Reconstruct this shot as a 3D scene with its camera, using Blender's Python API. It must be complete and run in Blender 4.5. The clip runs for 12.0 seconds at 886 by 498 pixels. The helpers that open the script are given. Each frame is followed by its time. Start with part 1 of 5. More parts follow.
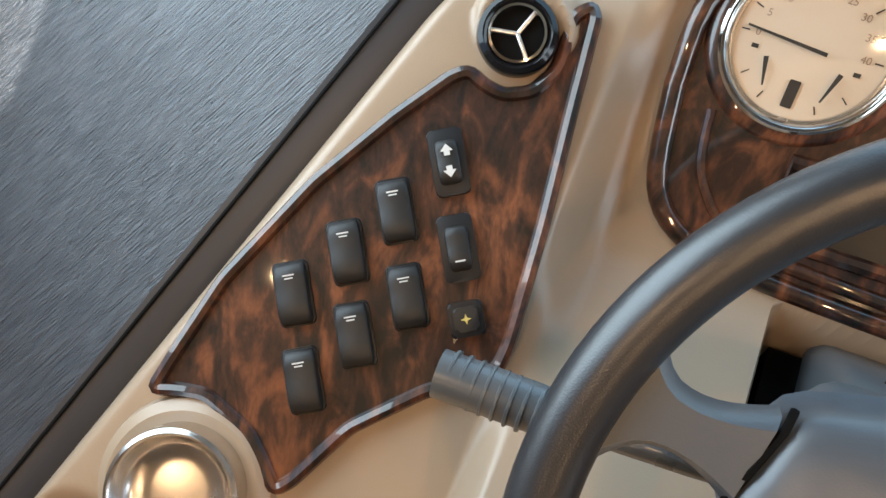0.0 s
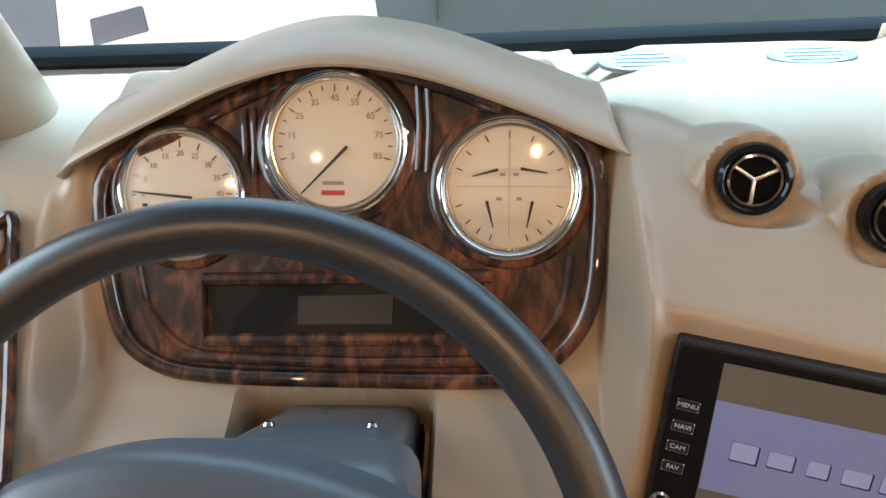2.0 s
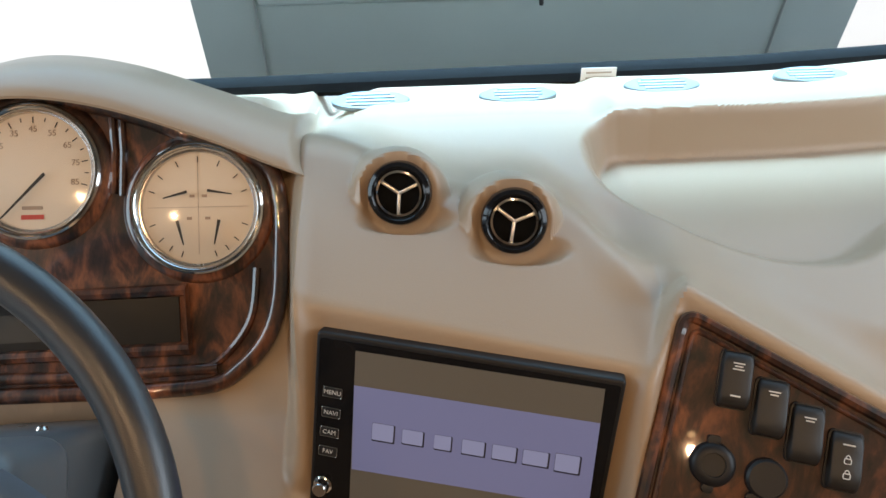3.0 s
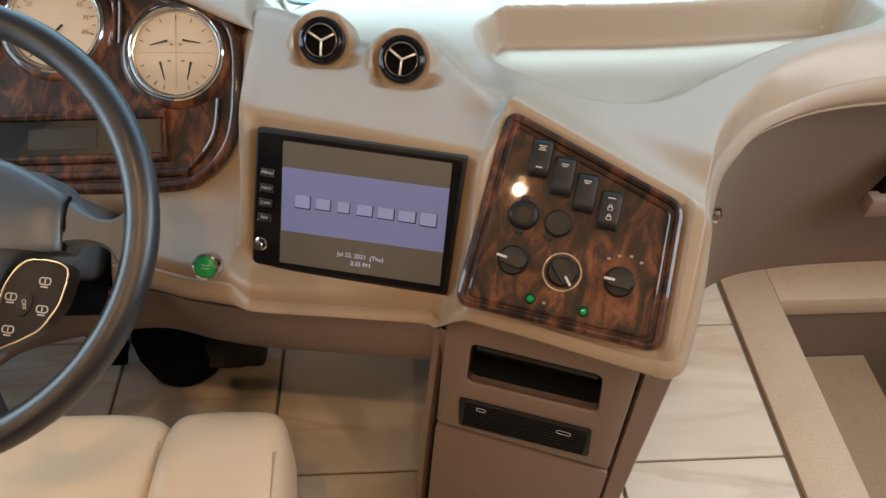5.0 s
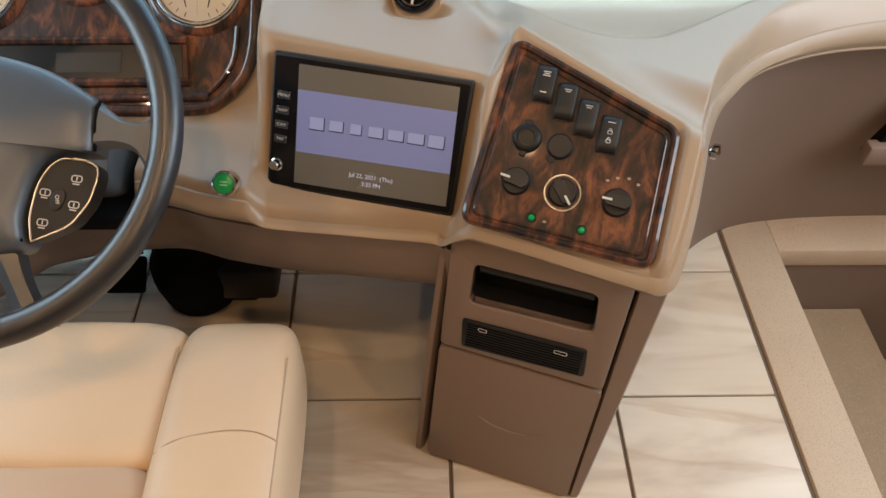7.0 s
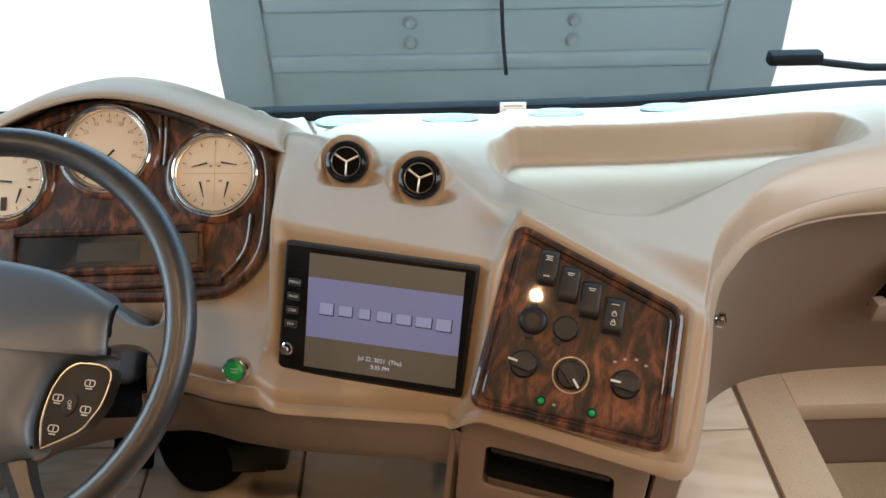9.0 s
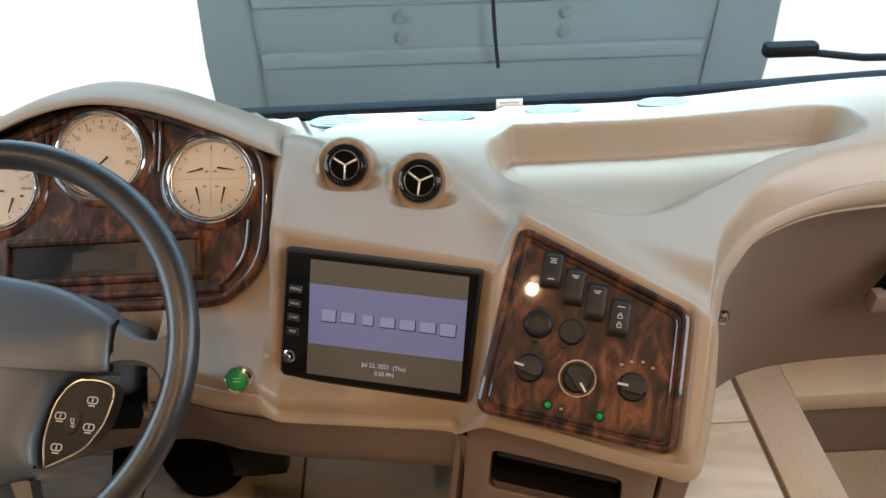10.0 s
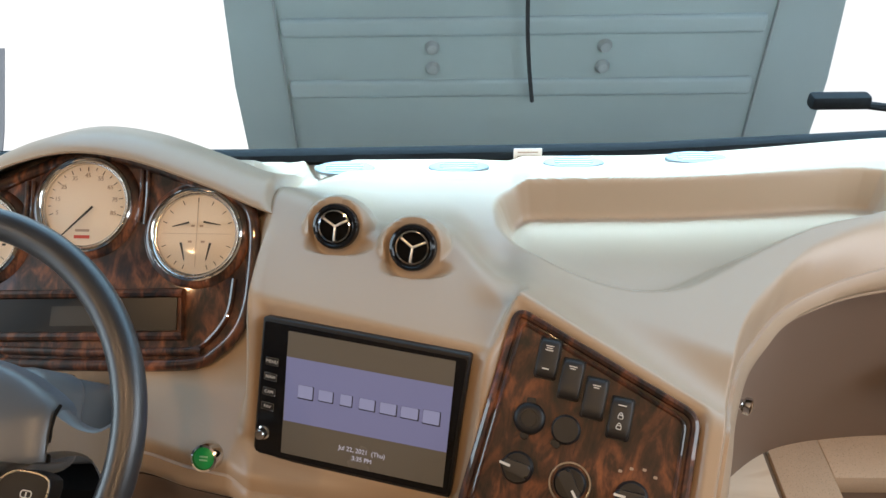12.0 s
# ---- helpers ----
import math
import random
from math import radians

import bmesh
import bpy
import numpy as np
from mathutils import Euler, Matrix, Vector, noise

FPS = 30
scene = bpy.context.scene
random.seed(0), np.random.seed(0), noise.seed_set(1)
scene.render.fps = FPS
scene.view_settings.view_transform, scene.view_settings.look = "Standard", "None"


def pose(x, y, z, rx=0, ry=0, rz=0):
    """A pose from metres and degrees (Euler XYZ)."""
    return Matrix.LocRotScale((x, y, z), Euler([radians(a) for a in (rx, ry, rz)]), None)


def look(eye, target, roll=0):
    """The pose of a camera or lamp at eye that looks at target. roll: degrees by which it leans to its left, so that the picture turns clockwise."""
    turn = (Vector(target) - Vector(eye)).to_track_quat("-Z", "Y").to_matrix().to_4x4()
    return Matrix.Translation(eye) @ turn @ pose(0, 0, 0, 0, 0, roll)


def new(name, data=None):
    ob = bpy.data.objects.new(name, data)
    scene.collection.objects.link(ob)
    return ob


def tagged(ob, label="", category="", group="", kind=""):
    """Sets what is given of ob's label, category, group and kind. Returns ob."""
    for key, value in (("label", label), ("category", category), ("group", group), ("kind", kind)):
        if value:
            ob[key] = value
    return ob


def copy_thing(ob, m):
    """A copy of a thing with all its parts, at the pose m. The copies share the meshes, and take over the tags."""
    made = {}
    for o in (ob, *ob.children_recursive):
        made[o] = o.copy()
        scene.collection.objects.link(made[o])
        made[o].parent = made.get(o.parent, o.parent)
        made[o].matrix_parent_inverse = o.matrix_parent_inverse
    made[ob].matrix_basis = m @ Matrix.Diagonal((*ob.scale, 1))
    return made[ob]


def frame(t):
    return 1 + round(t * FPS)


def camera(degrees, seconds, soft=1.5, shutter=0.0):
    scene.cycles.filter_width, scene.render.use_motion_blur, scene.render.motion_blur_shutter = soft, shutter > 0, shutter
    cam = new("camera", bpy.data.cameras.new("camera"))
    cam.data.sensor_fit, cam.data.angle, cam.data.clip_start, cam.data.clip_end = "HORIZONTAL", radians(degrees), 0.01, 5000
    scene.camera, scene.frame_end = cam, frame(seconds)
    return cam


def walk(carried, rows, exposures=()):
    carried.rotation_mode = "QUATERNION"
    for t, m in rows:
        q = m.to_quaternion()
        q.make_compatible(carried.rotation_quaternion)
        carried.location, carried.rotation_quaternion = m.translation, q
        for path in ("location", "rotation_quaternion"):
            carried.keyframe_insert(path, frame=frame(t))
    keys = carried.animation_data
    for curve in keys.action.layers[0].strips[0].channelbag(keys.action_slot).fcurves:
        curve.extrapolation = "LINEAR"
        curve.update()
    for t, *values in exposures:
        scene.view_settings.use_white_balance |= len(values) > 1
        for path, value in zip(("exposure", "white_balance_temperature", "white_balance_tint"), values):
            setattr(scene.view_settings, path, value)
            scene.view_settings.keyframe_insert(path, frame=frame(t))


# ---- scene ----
cam = camera(61.8, 12.0)
PATH = [
    (0, (-0.011, 0.035, 1.051), (-0.47, 0.919, -0.684), -3.6),
    (0.5, (0.039, 0.069, 1.042), (-0.294, 1.148, -0.609), -1.7),
    (1, (0.113, 0.093, 1.065), (-0.119, 1.254, -0.547), -2.1),
    (1.2, (0.143, 0.085, 1.074), (-0.05, 1.282, -0.517), -2.0),
    (1.5, (0.209, 0.061, 1.089), (0.044, 1.31, -0.465), -2.7),
    (1.6, (0.229, 0.037, 1.097), (0.095, 1.341, -0.413), -1.5),
    (1.7, (0.252, 0.029, 1.1), (0.128, 1.333, -0.412), -2.8),
    (2, (0.358, 0.021, 1.14), (0.199, 1.295, -0.394), -6.0),
    (2.2, (0.403, -0.016, 1.148), (0.294, 1.305, -0.349), -5.2),
    (2.5, (0.47, -0.039, 1.16), (0.426, 1.321, -0.307), -4.1),
    (3, (0.573, -0.06, 1.156), (0.657, 1.33, -0.28), -0.0),
    (3.5, (0.675, -0.106, 1.168), (0.85, 1.25, -0.292), 2.0),
    (3.7, (0.704, -0.147, 1.165), (0.888, 1.196, -0.305), 1.9),
    (5.3, (0.656, -0.425, 1.226), (0.743, 0.935, -0.237), 1.7),
    (5.5, (0.652, -0.44, 1.228), (0.745, 0.928, -0.228), 2.0),
    (6, (0.67, -0.458, 1.213), (0.773, 0.905, -0.247), 1.8),
    (6.5, (0.664, -0.475, 1.2), (0.766, 0.839, -0.304), 3.0),
    (6.8, (0.648, -0.487, 1.178), (0.752, 0.825, -0.328), 3.5),
    (7, (0.668, -0.471, 1.206), (0.74, 0.833, -0.309), 2.2),
    (7.5, (0.669, -0.443, 1.24), (0.737, 0.946, -0.197), 0.6),
    (7.7, (0.667, -0.44, 1.246), (0.74, 0.993, -0.147), 0.2),
    (9.3, (0.674, -0.432, 1.269), (0.717, 1.123, 0.012), -0.3),
    (9.5, (0.659, -0.424, 1.279), (0.73, 1.122, 0.012), -0.1),
    (10, (0.658, -0.415, 1.268), (0.73, 1.118, -0.014), -0.7),
    (10.5, (0.66, -0.431, 1.251), (0.71, 1.045, -0.097), -0.5),
    (11, (0.671, -0.394, 1.247), (0.699, 1.049, -0.138), -1.6),
    (11.5, (0.702, -0.351, 1.248), (0.719, 1.087, -0.142), -1.5),
    (11.9, (0.715, -0.321, 1.269), (0.699, 1.205, -0.024), -0.7),
    (12, (0.731, -0.307, 1.274), (0.675, 1.251, 0.022), -1.5),
]
EXPOSURES = [(0, 0.1), (1.5, -0.05), (2.5, -0.15), (3.0, -0.3), (3.6, -0.55), (4.5, -0.3), (5.5, -0.1), (7.5, -0.05), (9.5, -0.2), (11.3, -0.3), (12, -0.15)]
walk(cam, [(t, look(eye, target, roll)) for t, eye, target, roll in PATH], EXPOSURES)

# ---------------------------------------------------------------- light
world = bpy.data.worlds.new("daylight")
scene.world = world
world.use_nodes = True
wn, wl = world.node_tree.nodes, world.node_tree.links
sky = wn.new("ShaderNodeTexSky")
sky.sky_type = "NISHITA"
sky.sun_disc = False
sky.sun_elevation, sky.sun_rotation = radians(55), radians(200)
wn["Background"].inputs["Strength"].default_value = 0.19
wl.new(sky.outputs[0], wn["Background"].inputs["Color"])
sun = new("sun", bpy.data.lights.new("sun", "SUN"))
sun.data.energy, sun.data.angle, sun.data.color = 5.0, radians(0.5), (1.0, 0.95, 0.88)
sun.matrix_world = look((-1.2, -2.0, 6.0), (0.0, 1.6, 0.0))


def area(name, eye, target, sx, sy, watts, col):
    la = bpy.data.lights.new(name, "AREA")
    la.shape, la.size, la.size_y, la.energy, la.color = "RECTANGLE", sx, sy, watts, col
    ob = new(name, la)
    ob.matrix_world = look(eye, target)
    return ob


# daylight that comes in by the windscreen and the driver's side window
cowl_light = area("windscreen_daylight", (0.80, 0.97, 0.90), (0.80, 0.88, 0.56), 2.2, 0.20, 24.0, (0.40, 0.71, 1.0))
cowl_light.data.spread = radians(78)
area("windscreen_sky_light", (0.70, 0.97, 1.20), (0.55, 0.0, 0.85), 2.1, 0.7, 12.0, (0.44, 0.75, 1.0))
area("side_window_daylight", (-0.71, 0.32, 1.06), (0.0, 0.25, 0.66), 0.9, 0.74, 14.5, (0.72, 0.90, 1.0))
area("door_window_daylight", (1.97, 0.0, 1.2), (1.3, 0.1, 0.0), 1.2, 0.7, 19, (0.82, 0.92, 1.0))
# warm ceiling lamps of the living space
LAMPS = ((0.49, -0.43), (-0.385, -0.655), (0.76, -1.15), (1.45, -0.55), (-0.385, -1.9), (1.45, -1.9))
for lx, ly in LAMPS:
    lamp_l = bpy.data.lights.new("ceiling_lamp_light", "SPOT")
    lamp_l.energy, lamp_l.spot_size, lamp_l.spot_blend, lamp_l.shadow_soft_size, lamp_l.color = 16.5, radians(150), 0.6, 0.014, (1.0, 0.63, 0.33)
    lob = new("ceiling_lamp_light", lamp_l)
    lob.matrix_world = look((lx, ly, 1.97), (lx, ly, 0))

# ---------------------------------------------------------------- materials


def material(name, col, rough=0.5, metal=0.0, var=0.12, vscale=6.0, grain=0.0, gscale=400.0, coat=0.0, emit=None, spec=0.5):
    m = bpy.data.materials.new(name)
    m.use_nodes = True
    n, l = m.node_tree.nodes, m.node_tree.links
    b = n["Principled BSDF"]
    b.inputs["Roughness"].default_value, b.inputs["Metallic"].default_value = rough, metal
    b.inputs["Specular IOR Level"].default_value = spec
    b.inputs["Coat Weight"].default_value = coat
    b.inputs["Coat Roughness"].default_value = 0.04
    tc = n.new("ShaderNodeTexCoord")
    nz = n.new("ShaderNodeTexNoise")
    nz.inputs["Scale"].default_value, nz.inputs["Detail"].default_value = vscale, 5.0
    l.new(tc.outputs["Object"], nz.inputs["Vector"])
    mix = n.new("ShaderNodeMixRGB")
    mix.inputs[1].default_value = (*[c * (1 - var) for c in col], 1)
    mix.inputs[2].default_value = (*[min(1, c * (1 + var)) for c in col], 1)
    l.new(nz.outputs["Fac"], mix.inputs[0])
    l.new(mix.outputs[0], b.inputs["Base Color"])
    mr = n.new("ShaderNodeMapRange")
    mr.inputs["To Min"].default_value, mr.inputs["To Max"].default_value = max(0, rough - 0.08), min(1, rough + 0.08)
    l.new(nz.outputs["Fac"], mr.inputs["Value"])
    l.new(mr.outputs[0], b.inputs["Roughness"])
    if grain:
        g = n.new("ShaderNodeTexNoise")
        g.inputs["Scale"].default_value, g.inputs["Detail"].default_value = gscale, 2.0
        l.new(tc.outputs["Object"], g.inputs["Vector"])
        bp = n.new("ShaderNodeBump")
        bp.inputs["Strength"].default_value, bp.inputs["Distance"].default_value = grain, 0.001
        l.new(g.outputs["Fac"], bp.inputs["Height"])
        l.new(bp.outputs[0], b.inputs["Normal"])
    if emit:
        b.inputs["Emission Color"].default_value = (*emit[0], 1)
        b.inputs["Emission Strength"].default_value = emit[1]
    return m


def burl_material(name="burl_wood"):
    m = bpy.data.materials.new(name)
    m.use_nodes = True
    n, l = m.node_tree.nodes, m.node_tree.links
    b = n["Principled BSDF"]
    tc = n.new("ShaderNodeTexCoord")
    mp = n.new("ShaderNodeMapping")
    mp.inputs["Scale"].default_value = (36, 15, 15)
    l.new(tc.outputs["Object"], mp.inputs["Vector"])
    a = n.new("ShaderNodeTexNoise")
    a.inputs["Scale"].default_value, a.inputs["Detail"].default_value, a.inputs["Distortion"].default_value = 1.0, 6.0, 1.6
    l.new(mp.outputs[0], a.inputs["Vector"])
    f = n.new("ShaderNodeTexNoise")
    f.inputs["Scale"].default_value, f.inputs["Detail"].default_value = 9.0, 4.0
    l.new(mp.outputs[0], f.inputs["Vector"])
    ad = n.new("ShaderNodeMath")
    ad.operation = "MULTIPLY_ADD"
    ad.inputs[1].default_value, ad.inputs[2].default_value = 0.20, -0.10
    l.new(f.outputs["Fac"], ad.inputs[0])
    su = n.new("ShaderNodeMath")
    l.new(a.outputs["Fac"], su.inputs[0])
    l.new(ad.outputs[0], su.inputs[1])
    r = n.new("ShaderNodeValToRGB")
    e = r.color_ramp.elements
    e[0].position, e[0].color = 0.36, (0.007, 0.0035, 0.0025, 1)
    e[1].position, e[1].color = 0.76, (0.250, 0.082, 0.032, 1)
    mid = e.new(0.50)
    mid.color = (0.050, 0.0170, 0.0085, 1)
    l.new(su.outputs[0], r.inputs[0])
    cl = n.new("ShaderNodeTexNoise")
    cl.inputs["Scale"].default_value, cl.inputs["Detail"].default_value = 9.0, 2.0
    l.new(tc.outputs["Object"], cl.inputs["Vector"])
    cm = n.new("ShaderNodeMapRange")
    cm.inputs["From Min"].default_value, cm.inputs["From Max"].default_value = 0.38, 0.62
    cm.inputs["To Min"].default_value, cm.inputs["To Max"].default_value = 0.55, 1.25
    l.new(cl.outputs["Fac"], cm.inputs["Value"])
    mu = n.new("ShaderNodeVectorMath")
    mu.operation = "SCALE"
    l.new(r.outputs[0], mu.inputs[0])
    l.new(cm.outputs[0], mu.inputs["Scale"])
    l.new(mu.outputs[0], b.inputs["Base Color"])
    b.inputs["Roughness"].default_value = 0.45
    b.inputs["Specular IOR Level"].default_value = 0.3
    b.inputs["Coat Weight"].default_value = 1.0
    b.inputs["Coat Roughness"].default_value = 0.03
    return m


def tile_material():
    m = bpy.data.materials.new("floor_tile")
    m.use_nodes = True
    n, l = m.node_tree.nodes, m.node_tree.links
    b = n["Principled BSDF"]
    tc = n.new("ShaderNodeTexCoord")
    oi = n.new("ShaderNodeObjectInfo")
    ad = n.new("ShaderNodeVectorMath")
    ad.operation = "MULTIPLY_ADD"
    ad.inputs[1].default_value = (40, 25, 10)
    l.new(oi.outputs["Random"], ad.inputs[0])
    l.new(tc.outputs["Object"], ad.inputs[2])
    a = n.new("ShaderNodeTexNoise")
    a.inputs["Scale"].default_value, a.inputs["Detail"].default_value, a.inputs["Distortion"].default_value = 4.2, 5.0, 1.2
    mp = n.new("ShaderNodeMapping")
    mp.inputs["Rotation"].default_value = (0, 0, radians(52))
    mp.inputs["Scale"].default_value = (0.45, 1.9, 1.0)
    l.new(ad.outputs[0], mp.inputs["Vector"])
    l.new(mp.outputs[0], a.inputs["Vector"])
    r = n.new("ShaderNodeValToRGB")
    e = r.color_ramp.elements
    e[0].position, e[0].color = 0.28, (0.52, 0.41, 0.30, 1)
    e[1].position, e[1].color = 0.68, (0.75, 0.66, 0.54, 1)
    v = e.new(0.46)
    v.color = (0.68, 0.575, 0.45, 1)
    l.new(a.outputs["Fac"], r.inputs[0])
    w = n.new("ShaderNodeTexNoise")
    w.inputs["Scale"].default_value, w.inputs["Detail"].default_value, w.inputs["Distortion"].default_value = 3.0, 4.0, 0.8
    l.new(mp.outputs[0], w.inputs["Vector"])
    vr = n.new("ShaderNodeValToRGB")
    ve = vr.color_ramp.elements
    ve[0].position, ve[0].color = 0.44, (1, 1, 1, 1)
    ve[1].position, ve[1].color = 0.53, (1, 1, 1, 1)
    dk = ve.new(0.5)
    dk.color = (0.86, 0.80, 0.74, 1)
    l.new(w.outputs["Fac"], vr.inputs[0])
    mx = n.new("ShaderNodeMixRGB")
    mx.blend_type = "MULTIPLY"
    mx.inputs[0].default_value = 1.0
    l.new(r.outputs[0], mx.inputs[1])
    l.new(vr.outputs[0], mx.inputs[2])
    l.new(mx.outputs[0], b.inputs["Base Color"])
    b.inputs["Roughness"].default_value = 0.28
    return m


def speckle_material(name, col, dark):
    m = material(name, col, 0.6, var=0.10, vscale=14, grain=0.15, gscale=300)
    n, l = m.node_tree.nodes, m.node_tree.links
    b = n["Principled BSDF"]
    tc = n.new("ShaderNodeTexCoord")
    v = n.new("ShaderNodeTexVoronoi")
    v.inputs["Scale"].default_value = 380
    l.new(tc.outputs["Object"], v.inputs["Vector"])
    r = n.new("ShaderNodeValToRGB")
    e = r.color_ramp.elements
    e[0].position, e[0].color = 0.26, (1, 1, 1, 1)
    e[1].position, e[1].color = 0.36, (0, 0, 0, 1)
    l.new(v.outputs["Distance"], r.inputs[0])
    mx = n.new("ShaderNodeMixRGB")
    old = b.inputs["Base Color"].links[0].from_socket
    l.new(r.outputs[0], mx.inputs[0])
    l.new(old, mx.inputs[1])
    mx2 = n.new("ShaderNodeMixRGB")
    l.new(v.outputs["Color"], mx2.inputs[0])
    mx2.inputs[1].default_value = (*dark, 1)
    mx2.inputs[2].default_value = (0.66, 0.55, 0.43, 1)
    l.new(mx2.outputs[0], mx.inputs[2])
    l.new(mx.outputs[0], b.inputs["Base Color"])
    return m


DASH = material("moulded_beige_plastic", (0.355, 0.262, 0.182), 0.34, var=0.05, vscale=3, grain=0.10, gscale=700)
BROWN = material("moulded_taupe_plastic", (0.215, 0.150, 0.115), 0.50, var=0.06, vscale=4, grain=0.12, gscale=600)
BURL = burl_material()
CHROME = material("chrome", (0.66, 0.65, 0.63), 0.10, 1.0, var=0.03)
# chrome darkened in colour so that thin rings glare less
DIMCHROME = material("dim_chrome", (0.30, 0.29, 0.28), 0.30, 1.0, var=0.08, vscale=40)
SATIN = material("satin_chrome", (0.84, 0.83, 0.81), 0.40, 1.0, var=0.05, vscale=60)
STEEL = material("brushed_steel", (0.62, 0.60, 0.58), 0.24, 1.0, var=0.08, vscale=60)
BLACK = material("black_plastic", (0.011, 0.011, 0.012), 0.42, var=0.15, vscale=30, grain=0.10, spec=0.3)
GLOSS = material("gloss_black", (0.008, 0.008, 0.009), 0.10, var=0.1, spec=0.3)
ROCK = material("rocker_black", (0.016, 0.0145, 0.0135), 0.46, var=0.12, vscale=40, grain=0.08, spec=0.4)
WHEEL = material("wheel_leather", (0.020, 0.021, 0.024), 0.33, var=0.12, vscale=20, grain=0.16, gscale=1100, spec=0.75)
PAD = material("wheel_pad_vinyl", (0.072, 0.086, 0.104), 0.38, var=0.08, vscale=9, grain=0.12, gscale=1100, spec=0.8)
COLUMN = material("column_grey", (0.085, 0.092, 0.098), 0.30, var=0.1, vscale=12, grain=0.05)
FACE = material("gauge_face_cream", (0.70, 0.60, 0.48), 0.55, var=0.04, vscale=20)
INK = material("dark_ink", (0.02, 0.018, 0.016), 0.6)
FAINT = material("brown_ink", (0.34, 0.25, 0.19), 0.6)
RED = material("red_ink", (0.5, 0.06, 0.04), 0.6)
PRINT = material("white_print", (0.62, 0.61, 0.58), 0.6)
SEAT = material("cream_leather", (0.66, 0.475, 0.305), 0.46, var=0.06, vscale=9, grain=0.22, gscale=500)
SEATIN = material("tan_leather_insert", (0.52, 0.355, 0.235), 0.50, var=0.07, vscale=9, grain=0.25, gscale=500)
THREAD = material("stitching", (0.46, 0.34, 0.23), 0.8)
TILE = tile_material()
GROUT = material("grout", (0.17, 0.135, 0.10), 0.9, var=0.2, vscale=60, grain=0.2)
SILL = speckle_material("speckled_stone", (0.58, 0.44, 0.31), (0.30, 0.20, 0.13))
STEP = speckle_material("step_stone", (0.42, 0.30, 0.19), (0.26, 0.18, 0.11))
SLATE = material("slate_vinyl", (0.058, 0.064, 0.072), 0.33, var=0.15, vscale=8, spec=0.75)
sn, sl = SLATE.node_tree.nodes, SLATE.node_tree.links
stc = sn.new("ShaderNodeTexCoord")
smp = sn.new("ShaderNodeMapping")
smp.inputs["Scale"].default_value = (760, 40, 5)
smr = sn.new("ShaderNodeMapping")
smr.inputs["Rotation"].default_value = (0, 0, radians(30))
sl.new(stc.outputs["Object"], smr.inputs["Vector"])
sl.new(smr.outputs[0], smp.inputs["Vector"])
snz = sn.new("ShaderNodeTexNoise")
snz.inputs["Scale"].default_value, snz.inputs["Detail"].default_value = 1.0, 3.0
sl.new(smp.outputs[0], snz.inputs["Vector"])
sbp = sn.new("ShaderNodeBump")
sbp.inputs["Strength"].default_value, sbp.inputs["Distance"].default_value = 1.0, 0.004
sl.new(snz.outputs["Fac"], sbp.inputs["Height"])
sgr = sn.new("ShaderNodeValToRGB")
sgr.color_ramp.elements[0].position, sgr.color_ramp.elements[0].color = 0.36, (0.028, 0.035, 0.046, 1)
sgr.color_ramp.elements[1].position, sgr.color_ramp.elements[1].color = 0.68, (0.066, 0.075, 0.088, 1)
sl.new(snz.outputs["Fac"], sgr.inputs[0])
sl.new(sgr.outputs[0], sn["Principled BSDF"].inputs["Base Color"])
sl.new(sbp.outputs[0], sn["Principled BSDF"].inputs["Normal"])
SMOOTH = material("plain_dark_vinyl", (0.030, 0.034, 0.042), 0.42, var=0.12, vscale=12, grain=0.08, gscale=900)
LINER = material("wall_liner", (0.26, 0.205, 0.155), 0.7, var=0.05, vscale=4, grain=0.2, gscale=200)
GREENB = material("green_button", (0.01, 0.22, 0.05), 0.3, emit=((0.02, 0.55, 0.12), 0.10))
GREENL = material("green_lamp", (0.01, 0.2, 0.05), 0.2, emit=((0.01, 0.6, 0.15), 0.12))
SCRG = material("screen_grey", (0.10, 0.088, 0.072), 0.25, var=0.02, emit=((0.11, 0.095, 0.075), 0.30))
SCRB = material("screen_blue", (0.10, 0.10, 0.16), 0.25, var=0.03, emit=((0.20, 0.215, 0.40), 0.52))
SCRW = material("screen_white", (0.3, 0.3, 0.33), 0.25, emit=((0.45, 0.46, 0.60), 0.65))
SCRB2 = material("screen_pale_blue", (0.12, 0.12, 0.17), 0.25, emit=((0.30, 0.32, 0.52), 0.6))
SCRD = material("screen_dark", (0.03, 0.03, 0.05), 0.3)
LCD = material("dark_lcd", (0.014, 0.012, 0.010), 0.28, var=0.1, spec=0.22)
# paler tone for the reflection painted on the message display
LCDP = material("lcd_reflection", (0.040, 0.033, 0.025), 0.42, var=0.1, spec=0.22)
CONC = material("concrete_yard", (0.72, 0.70, 0.66), 0.9, var=0.08, vscale=0.7, grain=0.3, gscale=30)
TRAIL = material("trailer_skin", (0.30, 0.385, 0.39), 0.55, var=0.14, vscale=2.5)
TRAILD = material("trailer_rubber", (0.02, 0.024, 0.026), 0.7)
TRAILL = material("trailer_light_trim", (0.28, 0.33, 0.33), 0.5)
# rubber parts; also the black sheets that give two openings their shade
RUBBER_SHADE = material("black_rubber_and_shade", (0.005, 0.005, 0.005), 0.9, var=0.2, vscale=30, spec=0.12)
PAPER = material("sticker_paper", (0.72, 0.66, 0.60), 0.7)
TEAL = material("vent_grey", (0.17, 0.20, 0.21), 0.45)
CEIL = material("ceiling_lining", (0.22, 0.185, 0.145), 0.8, var=0.05, vscale=3, grain=0.2, gscale=150)
